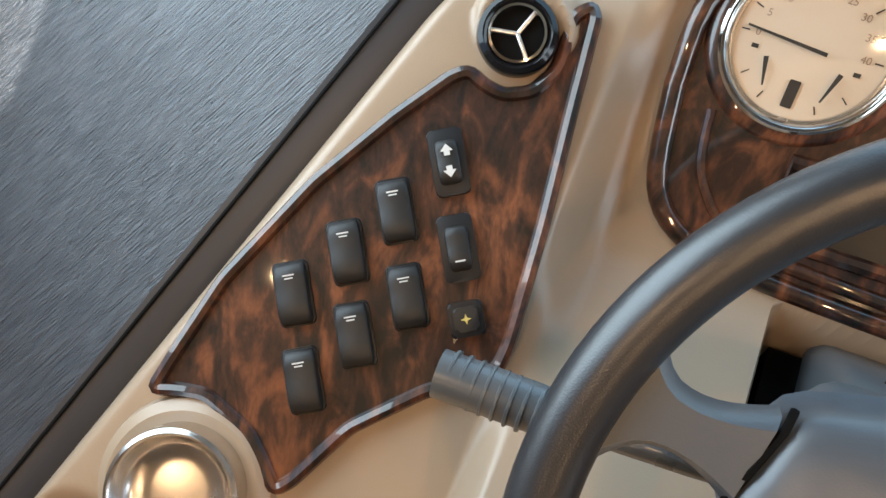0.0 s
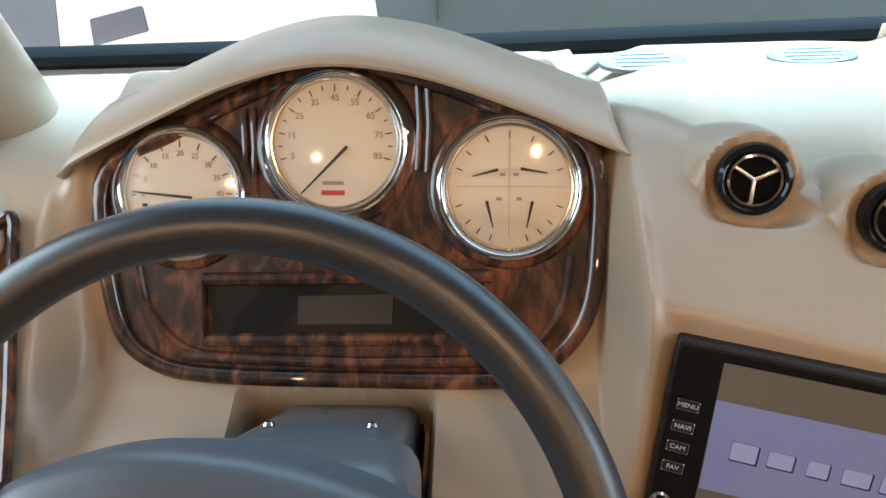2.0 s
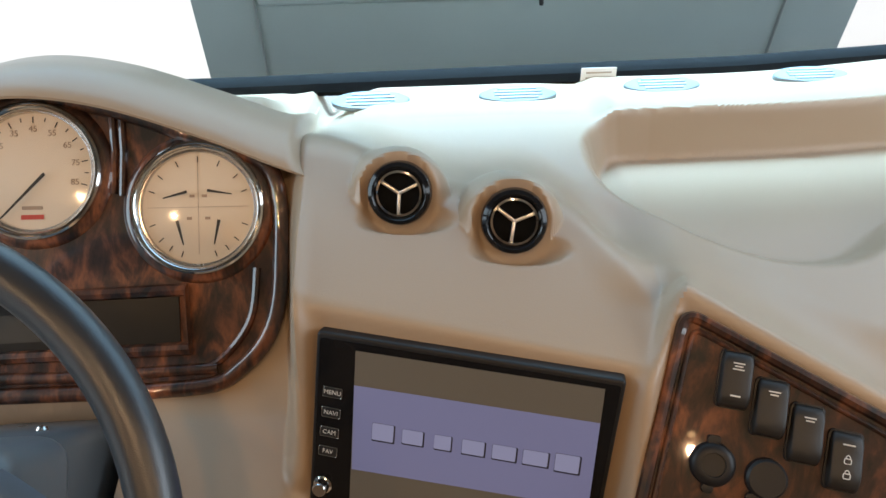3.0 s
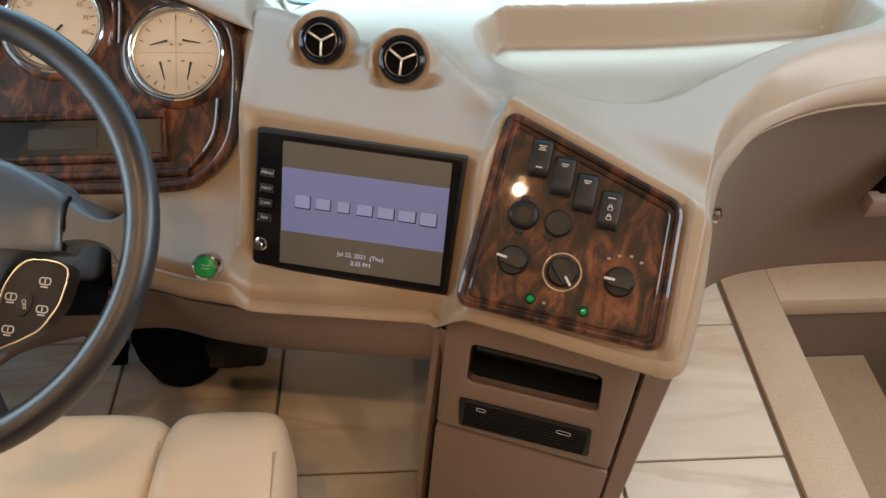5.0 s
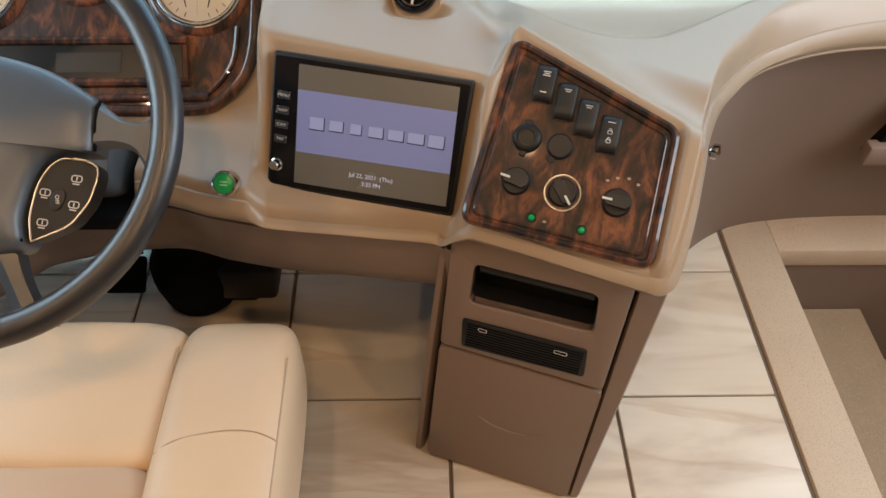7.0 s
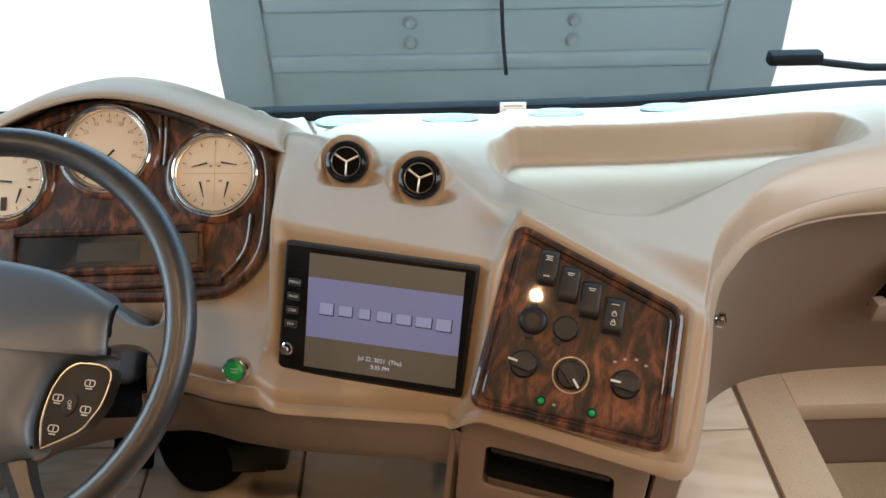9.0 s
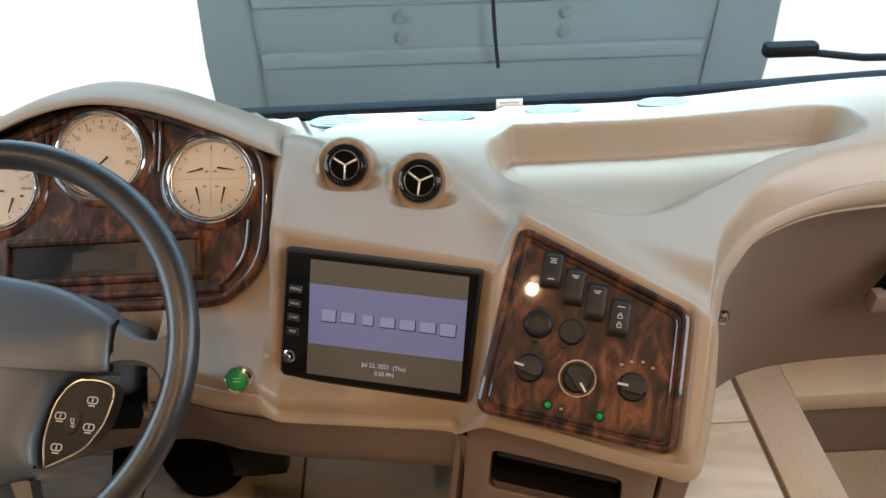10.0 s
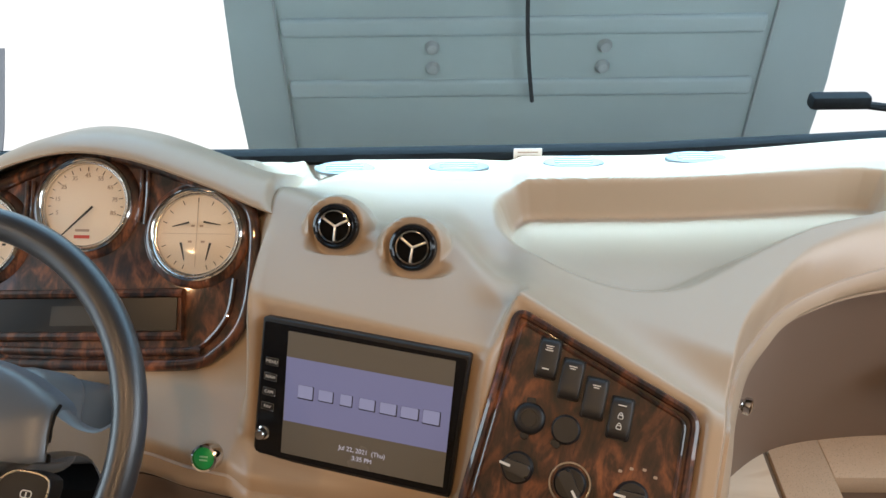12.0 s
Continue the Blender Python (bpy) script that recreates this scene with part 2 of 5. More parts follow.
SEAMM = material("seam_shadow", (0.05, 0.036, 0.028), 0.8)
GLASS = bpy.data.materials.new("clear_glass")
GLASS.use_nodes = True
gb = GLASS.node_tree.nodes["Principled BSDF"]
gb.inputs["Base Color"].default_value = (0.93, 0.97, 0.97, 1)
gb.inputs["Roughness"].default_value = 0.0
gb.inputs["Transmission Weight"].default_value = 1.0
gb.inputs["IOR"].default_value = 1.02

LENS = bpy.data.materials.new("gauge_glass")
LENS.use_nodes = True
ln, ll = LENS.node_tree.nodes, LENS.node_tree.links
ln.remove(ln["Principled BSDF"])
ltr, lgl, lmx, lfr = ln.new("ShaderNodeBsdfTransparent"), ln.new("ShaderNodeBsdfGlossy"), ln.new("ShaderNodeMixShader"), ln.new("ShaderNodeFresnel")
lgl.inputs["Roughness"].default_value = 0.07
lfr.inputs["IOR"].default_value = 1.30
ll.new(lfr.outputs[0], lmx.inputs[0])
ll.new(ltr.outputs[0], lmx.inputs[1])
ll.new(lgl.outputs[0], lmx.inputs[2])
ll.new(lmx.outputs[0], ln["Material Output"].inputs["Surface"])

# ---------------------------------------------------------------- builders


def frame_of(o, nrm):
    """A local frame on a sloping face: x level along it, y up along it, z out of it."""
    nn = Vector(nrm).normalized()
    u = Vector((0, 0, 1)).cross(nn).normalized()
    v = nn.cross(u)
    return Matrix(((u.x, v.x, nn.x, o[0]), (u.y, v.y, nn.y, o[1]), (u.z, v.z, nn.z, o[2]), (0, 0, 0, 1)))


def thing(name, m, label, category, group="", kind=""):
    ob = new(name)
    ob.empty_display_size = 0.02
    ob.matrix_world = m
    return tagged(ob, label, category, group, kind)


def mesh_of(name, bm, mats, smooth=True):
    bmesh.ops.recalc_face_normals(bm, faces=bm.faces)
    me = bpy.data.meshes.new(name)
    bm.to_mesh(me)
    bm.free()
    for m in (mats if isinstance(mats, (list, tuple)) else [mats]):
        me.materials.append(m)
    if smooth:
        me.polygons.foreach_set("use_smooth", [True] * len(me.polygons))
        me.set_sharp_from_angle(angle=radians(38))
    return me


def part(name, bm, mats, parent, label="", m=None, smooth=True):
    ob = new(name, mesh_of(name, bm, mats, smooth))
    ob.parent = parent
    if m is not None:
        ob.matrix_local = m
    return tagged(ob, label)


def solid(name, bm, mats, label, category="", kind="", m=None, smooth=True):
    ob = new(name, mesh_of(name, bm, mats, smooth))
    if m is not None:
        ob.matrix_world = m
    return tagged(ob, label, category, "", kind)


def T(x, y, z, rx=0, ry=0, rz=0):
    return pose(x, y, z, rx, ry, rz)


def box(sx, sy, sz, bev=0.0, seg=2, at=(0, 0, 0), bm=None):
    bm = bm or bmesh.new()
    r = bmesh.ops.create_cube(bm, size=1)
    bmesh.ops.scale(bm, vec=(sx, sy, sz), verts=r["verts"])
    if bev:
        es = list({e for v in r["verts"] for e in v.link_edges})
        r2 = bmesh.ops.bevel(bm, geom=es, offset=bev, segments=seg, affect="EDGES", profile=0.5)
        vs = {v for f in r2["faces"] for v in f.verts} | {v for v in r["verts"] if v.is_valid}
    else:
        vs = set(r["verts"])
    bmesh.ops.translate(bm, vec=at, verts=list(vs))
    return bm


def prism(pts, z0, z1, bev=0.0, seg=3, bm=None):
    """An outline in x, y raised from z0 to z1, its upper edge rounded."""
    bm = bm or bmesh.new()
    lo = [bm.verts.new((x, y, z0)) for x, y in pts]
    hi = [bm.verts.new((x, y, z1)) for x, y in pts]
    k = len(pts)
    bm.faces.new(lo[::-1])
    top = bm.faces.new(hi)
    for i in range(k):
        bm.faces.new((lo[i], lo[(i + 1) % k], hi[(i + 1) % k], hi[i]))
    if bev:
        bmesh.ops.bevel(bm, geom=list(top.edges), offset=bev, segments=seg, affect="EDGES", profile=0.5)
    return bm


def rounded(w, h, r, seg=5):
    out = []
    for cx, cy, a0 in ((w / 2 - r, h / 2 - r, 0), (-w / 2 + r, h / 2 - r, 90), (-w / 2 + r, -h / 2 + r, 180), (w / 2 - r, -h / 2 + r, 270)):
        for i in range(seg + 1):
            a = radians(a0 + 90 * i / seg)
            out.append((cx + r * math.cos(a), cy + r * math.sin(a)))
    return out


def round_poly(pts, r, seg=5):
    """Rounds the corners of an outline."""
    out, k = [], len(pts)
    for i in range(k):
        p0, p, p1 = Vector(pts[i - 1]), Vector(pts[i]), Vector(pts[(i + 1) % k])
        a, b = (p0 - p), (p1 - p)
        d = min(r, a.length * 0.45, b.length * 0.45)
        s, e = p + a.normalized() * d, p + b.normalized() * d
        for j in range(seg + 1):
            t = j / seg
            q = (1 - t) ** 2 * s + 2 * t * (1 - t) * p + t * t * e
            out.append((q.x, q.y))
    return out


def tube(path, rad, closed=False, seg=10, bm=None, flat=1.0):
    bm = bm or bmesh.new()
    ps = [Vector(p) for p in path]
    k, rings = len(ps), []
    ref = Vector((0, 0, 1))
    for i, p in enumerate(ps):
        if closed:
            d = ps[(i + 1) % k] - ps[i - 1]
        else:
            d = ps[min(i + 1, k - 1)] - ps[max(i - 1, 0)]
        d.normalize()
        rf = ref if abs(d.dot(ref)) < 0.95 else Vector((0, 1, 0))
        s = d.cross(rf).normalized()
        q = s.cross(d).normalized()
        rr = rad[i] if isinstance(rad, (list, tuple)) else rad
        rings.append([bm.verts.new(p + rr * (math.cos(2 * math.pi * j / seg) * s + flat * math.sin(2 * math.pi * j / seg) * q)) for j in range(seg)])
    for i in range(k if closed else k - 1):
        a, b = rings[i], rings[(i + 1) % k]
        for j in range(seg):
            bm.faces.new((a[j], a[(j + 1) % seg], b[(j + 1) % seg], b[j]))
    if not closed:
        bm.faces.new(rings[0][::-1])
        bm.faces.new(rings[-1])
    return bm


def lathe(profile, seg=40, bm=None):
    """A turned body about z from (radius, height) pairs."""
    bm = bm or bmesh.new()
    rings = []
    for r, z in profile:
        if r < 1e-6:
            rings.append([bm.verts.new((0, 0, z))])
        else:
            rings.append([bm.verts.new((r * math.cos(2 * math.pi * j / seg), r * math.sin(2 * math.pi * j / seg), z)) for j in range(seg)])
    for a, b in zip(rings, rings[1:]):
        for j in range(seg):
            j2 = (j + 1) % seg
            if len(a) == 1 and len(b) == 1:
                continue
            if len(a) == 1:
                bm.faces.new((a[0], b[j], b[j2]))
            elif len(b) == 1:
                bm.faces.new((a[j], a[j2], b[0]))
            else:
                bm.faces.new((a[j], a[j2], b[j2], b[j]))
    return bm


def grid_mesh(rows, bm=None):
    bm = bm or bmesh.new()
    vs = [[bm.verts.new(p) for p in r] for r in rows]
    for a, b in zip(vs, vs[1:]):
        for i in range(len(a) - 1):
            bm.faces.new((a[i], a[i + 1], b[i + 1], b[i]))
    return bm


def writing(name, body, size, mat, parent, m, label=""):
    cu = bpy.data.curves.new(name, "FONT")
    cu.body, cu.size, cu.align_x, cu.align_y, cu.extrude = body, size, "CENTER", "CENTER", 0.0002
    tmp = bpy.data.objects.new(name + "_curve", cu)
    scene.collection.objects.link(tmp)
    me = bpy.data.meshes.new_from_object(tmp.evaluated_get(bpy.context.evaluated_depsgraph_get()))
    bpy.data.objects.remove(tmp)
    me.materials.clear()
    me.materials.append(mat)
    ob = new(name, me)
    ob.parent = parent
    ob.matrix_local = m
    return tagged(ob, label)


def sm(a, b, x):
    t = min(1.0, max(0.0, (x - a) / (b - a)))
    return t * t * (3 - 2 * t)


def smin(a, b, k):
    h = max(k - abs(a - b), 0.0) / k
    return min(a, b) - h * h * k * 0.25


def smax(a, b, k):
    return -smin(-a, -b, k)


def curve_at(pts, k=8):
    """A Catmull-Rom line through the points, k steps between each two."""
    ps = [Vector(p) for p in pts]
    out = []
    for i in range(len(ps) - 1):
        p0, p1, p2, p3 = ps[max(i - 1, 0)], ps[i], ps[i + 1], ps[min(i + 2, len(ps) - 1)]
        for j in range(k):
            t = j / k
            out.append(0.5 * ((2 * p1) + (p2 - p0) * t + (2 * p0 - 5 * p1 + 4 * p2 - p3) * t * t + (3 * p1 - p0 - 3 * p2 + p3) * t ** 3))
    out.append(ps[-1])
    return out


# faces of the dashboard
F_PANEL = frame_of((0.84, 0.19, 0.605), (-0.18, -0.59, 0.785))
F_LEFT = frame_of((-0.1737, 0.3147, 0.596), (0.168, -0.435, 0.885))
F_CLUS = frame_of((0.1746, 0.4639, 0.6214), (-0.02, -0.69, 0.72))
F_SCR = frame_of((0.605, 0.262, 0.581), (-0.2355, -0.8213, 0.5197))
F_CON = frame_of((0.685, 0.098, 0.0), (-0.336, -0.929, 0.155))
F_WHEEL = frame_of((0.2035, 0.119, 0.712), (0, -math.sin(radians(36)), math.cos(radians(36))))

# ---------------------------------------------------------------- dashboard skin


def seg_dist(px, py, a, b):
    ax, ay, bx, by = a[0], a[1], b[0], b[1]
    dx, dy = bx - ax, by - ay
    t = max(0, min(1, ((px - ax) * dx + (py - ay) * dy) / (dx * dx + dy * dy)))
    return math.hypot(px - ax - t * dx, py - ay - t * dy)


TRAY = [(p.x, p.y) for p in curve_at([(0.812, 0.678, 0), (0.786, 0.640, 0), (0.782, 0.580, 0), (0.797, 0.525, 0), (0.828, 0.478, 0), (0.875, 0.438, 0), (0.94, 0.404, 0), (1.01, 0.406, 0), (1.09, 0.455, 0), (1.22, 0.53, 0), (1.34, 0.562, 0), (1.392, 0.592, 0), (1.398, 0.645, 0), (1.355, 0.682, 0), (1.22, 0.69, 0), (0.88, 0.692, 0), (0.812, 0.678, 0)], 3)[:-1]]


def tray_depth(x, y):
    if not (0.74 < x < 1.47 and 0.39 < y < 0.75):
        return 0.0
    d, inside, k = 9.0, False, len(TRAY)
    for i in range(k):
        a, b = TRAY[i], TRAY[(i + 1) % k]
        d = min(d, seg_dist(x, y, a, b))
        if (a[1] > y) != (b[1] > y) and x < (b[0] - a[0]) * (y - a[1]) / (b[1] - a[1]) + a[0]:
            inside = not inside
    s = d if inside else -d
    rear = sm(0.56, 0.66, y)
    return (0.026 + 0.038 * sm(0.44, 0.67, y)) * sm(-0.006, 0.032 - 0.006 * rear, s)


def edge_x(y):
    """Where the dashboard ends at the driver's side trim."""
    return -0.330 + 0.36 * min(max(y - 0.10, -0.15), 0.42)


# round air vents: place, facing, radius of the swell behind
VENTS = [((0.564, 0.463, 0.694), (-0.12, -0.80, 0.58), 0.051), ((0.667, 0.422, 0.691), (-0.12, -0.80, 0.58), 0.051), ((-0.140, 0.424, 0.655), (0.16, -0.55, 0.82), 0.046)]
INV_PANEL, INV_SCR = F_PANEL.inverted(), F_SCR.inverted()
PANEL_OUT = [(-0.0800, 0.131), (0.1285, 0.0580), (0.1305, -0.1040), (-0.0965, -0.0960)]
SCREEN_OUT = [(-0.1300, 0.0845), (0.1280, 0.0895), (0.1270, -0.0825), (-0.1250, -0.0915)]


def outside(pts, x, y):
    """How far a point lies outside an outline (below nought within)."""
    d, inside, k = 9.0, False, len(pts)
    for i in range(k):
        a, b = pts[i], pts[(i + 1) % k]
        d = min(d, seg_dist(x, y, a, b))
        if (a[1] > y) != (b[1] > y) and x < (b[0] - a[0]) * (y - a[1]) / (b[1] - a[1]) + a[0]:
            inside = not inside
    return -d if inside else d


def vent_swell(z, x, y, c, n, rd):
    """A hooded socket for a round air vent, let into the face below it and standing proud above."""
    dx, dy = x - c[0], y - c[1]
    if abs(dx) > 0.10 or not -0.10 < dy < 0.17:
        return z
    plane = c[2] - (n[0] * dx + n[1] * dy) / n[2]
    rho = math.sqrt(dx * dx + dy * dy + (plane - c[2]) ** 2)
    back = dy - 0.020
    cap = rd * rd - dx * dx - (back * (0.5 if back > 0 else 1.3)) ** 2
    if cap > 0:
        dome = c[2] - 0.040 + 1.42 * math.sqrt(cap) - 0.45 * max(0.0, back)
        hood = smin(plane + 0.010, dome, 0.020)
        z = smax(z, hood, 0.028 * min(1.0, cap / (rd * rd) * 3.0) + 0.004)
    k = 1 - sm(0.0315, 0.0405 + 0.028 * sm(0.0, 0.03, -dy), rho)
    return z * (1 - k) + min(z, plane - 0.010) * k


def dash_z(x, y):
    left = 0.592 + (0.435 * (y - 0.3147) - 0.168 * (x + 0.1737)) / 0.885
    clus = 0.6150 + (0.69 * (y - 0.4639) + 0.02 * (x - 0.1746)) / 0.72
    scr = 0.577 + (0.8213 * (y - 0.262) + 0.2355 * (x - 0.605)) / 0.5197
    pan = 0.600 + (0.59 * (y - 0.19) + 0.18 * (x - 0.84)) / 0.785
    cowl = 0.602 - 0.10 * (y - 0.70) - 0.20 * max(0.0, y - 0.70) + 0.035 * sm(1.0, 1.6, x)
    back = sm(0.42, 0.54, y)
    # driver's side panel and its crest
    zl = smin(left, 0.668 - 0.22 * (y - 0.48), 0.03)
    zl = zl + (cowl - 0.012 - zl) * sm(0.52, 0.76, y)
    # shelf under the instruments, then the instrument face
    zm = smax(0.524 + 0.02 * (y - 0.25), clus, 0.03)
    zm = smin(zm, 0.735 - 0.75 * (y - 0.58), 0.02)
    zm = smin(zm, 0.658 + 0.088 * math.exp(-((x - 0.207) / 0.155) ** 2), 0.012)
    zm = smin(zm, 0.682 - 0.80 * (y - 0.585) + 0.3 * (1 - sm(0.32, 0.45, x)), 0.03)
    zm = zm * (1 - sm(0.62, 0.75, y)) + smax(zm, cowl, 0.03) * sm(0.62, 0.75, y)
    # centre face with the sunken screen, then the swell with the air vents
    zs = scr
    if 0.40 < x < 0.86 and 0.10 < y < 0.42:
        q = INV_SCR @ Vector((x, y, scr))
        zs += 0.020 * sm(-0.004, 0.020, outside(SCREEN_OUT, q.x, q.y))
    yb = 0.485 - 0.165 * sm(0.70, 0.81, x) + 0.095 * (1 - sm(0.47, 0.64, x))
    zs = smax(smin(zs, 0.667 + 0.11 * (y - 0.33), 0.030), 0.496 + 0.42 * (y - 0.207 + 0.13 * (x - 0.473)), 0.012)
    zs = smin(zs, 0.680 - 0.80 * (y - yb), 0.035)
    # sunken switch panel with a raised edge and a crest behind it
    yc = 0.322 - 0.66 * (x - 0.794)
    zc = 0.613 + (0.59 * (yc - 0.19) + 0.18 * (x - 0.84)) / 0.785
    zp = pan
    if 0.66 < x < 1.08 and y < 0.42:
        q = INV_PANEL @ Vector((x, y, pan))
        zp += 0.014 * sm(-0.002, 0.017, outside(PANEL_OUT, q.x, q.y))
    zp = smin(zp, zc + 0.003 - 0.45 * (y - yc), 0.020)
    zp = zp * (1 - sm(yc, yc + 0.12, y)) + smax(zp, cowl + 0.005, 0.04) * sm(yc, yc + 0.12, y)
    w1 = sm(-0.072, -0.044, x)
    w2 = sm(0.444, 0.472, x)
    xl = 0.719 + 0.40 * (min(y, 0.36) - 0.155)
    wd = 0.010 + 0.020 * (1 - sm(0.15, 0.19, y))
    w3 = sm(xl - wd, xl + wd, x) * (1 - sm(0.33, 0.40, y)) + sm(0.72, 0.84, x) * sm(0.33, 0.40, y)
    z = zl * (1 - w1) + zm * w1
    z = z * (1 - w2) + zs * w2
    z = z * (1 - w3) + zp * w3
    # ridges between the fields
    z += 0.015 * math.exp(-((x + 0.050) / 0.013) ** 2) * sm(0.20, 0.30, y) * (1 - sm(0.50, 0.58, y))
    z += 0.010 * math.exp(-((x - 0.467) / 0.010) ** 2) * sm(0.22, 0.30, y) * (1 - sm(0.40, 0.50, y))
    z += 0.007 * math.exp(-((x - xl - 0.002) / 0.010) ** 2) * sm(0.16, 0.22, y) * (1 - sm(0.31, 0.345, y))
    wb = back * sm(0.40, 0.54, x)
    z = z * (1 - wb) + smax(z, cowl + 0.006 * (1 - sm(0.72, 0.86, x)), 0.055 - 0.022 * sm(0.75, 0.90, x)) * wb
    for c, n, rd in VENTS:
        z = vent_swell(z, x, y, c, n, rd)
    # sunken opening round the steering column
    z -= 0.075 * sm(0.104, 0.116, x) * (1 - sm(0.284, 0.296, x)) * (1 - sm(0.350, 0.362, y))
    z -= 0.060 * sm(0.0, 0.05, edge_x(y) - x + 0.012) * (1 - sm(0.46, 0.53, y))
    return z - tray_depth(x, y)


FRONT = curve_at([(-0.375, -0.02, 0), (-0.33, 0.015, 0), (-0.22, 0.015, 0), (-0.13, 0.06, 0), (-0.05, 0.10, 0), (0.05, 0.135, 0), (0.14, 0.215, 0), (0.30, 0.247, 0), (0.40, 0.222, 0), (0.48, 0.205, 0), (0.60, 0.190, 0), (0.69, 0.176, 0), (0.72, 0.158, 0), (0.83, 0.115, 0), (0.925, 0.074, 0), (0.956, 0.062, 0), (0.970, 0.080, 0), (0.987, 0.125, 0), (1.006, 0.185, 0), (1.034, 0.255, 0), (1.066, 0.315, 0), (1.103, 0.362, 0), (1.14, 0.402, 0), (1.19, 0.437, 0), (1.28, 0.474, 0), (1.40, 0.492, 0), (1.65, 0.50, 0), (2.0, 0.502, 0)], 40)
dashboard = thing("dashboard", T(0.3, 0.5, 0.5), "moulded beige plastic dashboard of a motorhome, below the windscreen", "dashboard")
inv_dash = dashboard.matrix_world.inverted()
NR = 200
rows = []
front_z = []
for i, p in enumerate(FRONT):
    q0, q1 = FRONT[max(i - 1, 0)], FRONT[min(i + 1, len(FRONT) - 1)]
    tang = (q1 - q0).normalized()
    outw = Vector((tang.y, -tang.x, 0))
    bx = max(-0.375, min(2.0, p.x + (0 if p.x < 0.99 else 0.5 * sm(0.99, 1.1, p.x) * (1 - sm(1.1, 2.0, p.x)) * 0.6)))
    bp = Vector((bx, 0.865, 0))
    zf = dash_z(p.x, p.y)
    edge = 0.011 + 0.034 * sm(1.0, 1.08, p.x)
    soft_r = 0.012 + 0.075 * sm(1.0, 1.10, p.x)
    zseam = 0.472 + 0.034 * sm(0.69, 0.74, p.x) + 0.059 * sm(0.958, 1.0, p.x)
    if p.x < -0.05:
        zseam = 0.470 - 0.03 * sm(-0.05, -0.15, p.x)
    top = zf - edge
    row = []
    for s in (1.0, 0.75, 0.5, 0.25, 0.0):
        row.append(Vector((p.x, p.y, 0)) + outw * (0.010 * math.sin((1 - s) * math.pi) + 0.004) + Vector((0, 0, zseam + (top - zseam) * (1 - s))))
    for j in range(NR + 1):
        t = (j / NR) ** 1.05
        q = p.lerp(bp, t)
        d = (q - p).length
        z = dash_z(q.x, q.y)
        z -= edge * max(0.0, 1 - d / soft_r) ** 2
        row.append(Vector((q.x, q.y, z)))
    rows.append([inv_dash @ r for r in row])
part("skin", grid_mesh(rows), DASH, dashboard)
bead = []
for i in range(1, len(FRONT) - 1):
    p = FRONT[i]
    if p.x > 1.04:
        tang = (FRONT[i + 1] - FRONT[i - 1]).normalized()
        bead.append(inv_dash @ Vector((p.x + 0.005 * tang.y, p.y - 0.005 * tang.x, 0.506 + 0.059 * sm(0.958, 1.0, p.x))))
part("edge_bead", tube(bead[::5], 0.0028, seg=8), DASH, dashboard, "thin moulded edge")

# instrument hood
HOOD = curve_at([(-0.062, 0.505, 0.669), (-0.047, 0.501, 0.680), (-0.024, 0.507, 0.691), (0.048, 0.526, 0.717), (0.126, 0.536, 0.746), (0.205, 0.540, 0.760), (0.288, 0.536, 0.749), (0.381, 0.522, 0.718), (0.438, 0.509, 0.696), (0.463, 0.504, 0.687), (0.480, 0.507, 0.675)], 8)
rows = []
for i, p in enumerate(HOOD):
    k = i / (len(HOOD) - 1)
    hb = math.sin(math.pi * k)
    end = sm(0, 0.15, k) * (1 - sm(0.85, 1, k))
    lift = 0.008
    sec = [(0.10, -0.030 - 0.02 * hb), (0.045, -0.012), (0.012, -0.003), (0.002, 0.0), (-0.003, 0.003), (-0.003, 0.006), (0.001, 0.0085), (0.010, lift + 0.002), (0.03, lift + 0.002), (0.06, lift - 0.006 * hb), (0.10, lift - 0.014 * hb - 0.008), (0.15, lift - 0.055 * hb - 0.022), (0.20, lift - 0.098 * hb - 0.036), (0.25, lift - 0.135 * hb - 0.058), (0.29, -0.150 * hb - 0.06)]
    rows.append([inv_dash @ Vector((p.x, p.y + dy * (0.45 + 0.55 * end), p.z + dz * (0.2 + 0.8 * end) - 0.75 * dy * (1 - end))) for dy, dz in sec])
part("instrument_hood", grid_mesh(rows), DASH, dashboard, "arched beige hood over the instruments")

# knee bolster under the dashboard
rows = []
for p in FRONT:
    if -0.35 <= p.x <= 0.716:
        drop = 0.0 if p.x > -0.02 else 0.03
        sec = [(-0.002, 0.471), (0.001, 0.456), (0.003, 0.425), (0.007, 0.388), (0.017, 0.356), (0.045, 0.332), (0.10, 0.322), (0.30, 0.317)]
        rows.append([inv_dash @ Vector((p.x, p.y + dy, z - drop)) for dy, z in sec])
part("knee_bolster", grid_mesh(rows), BROWN, dashboard, "darker taupe lower panel")

part("seam_line", tube([inv_dash @ Vector((p.x, p.y - 0.0045, 0.4712)) for p in FRONT[::6] if -0.02 <= p.x <= 0.705], 0.0024, seg=6), SEAMM, dashboard, "dark joint")

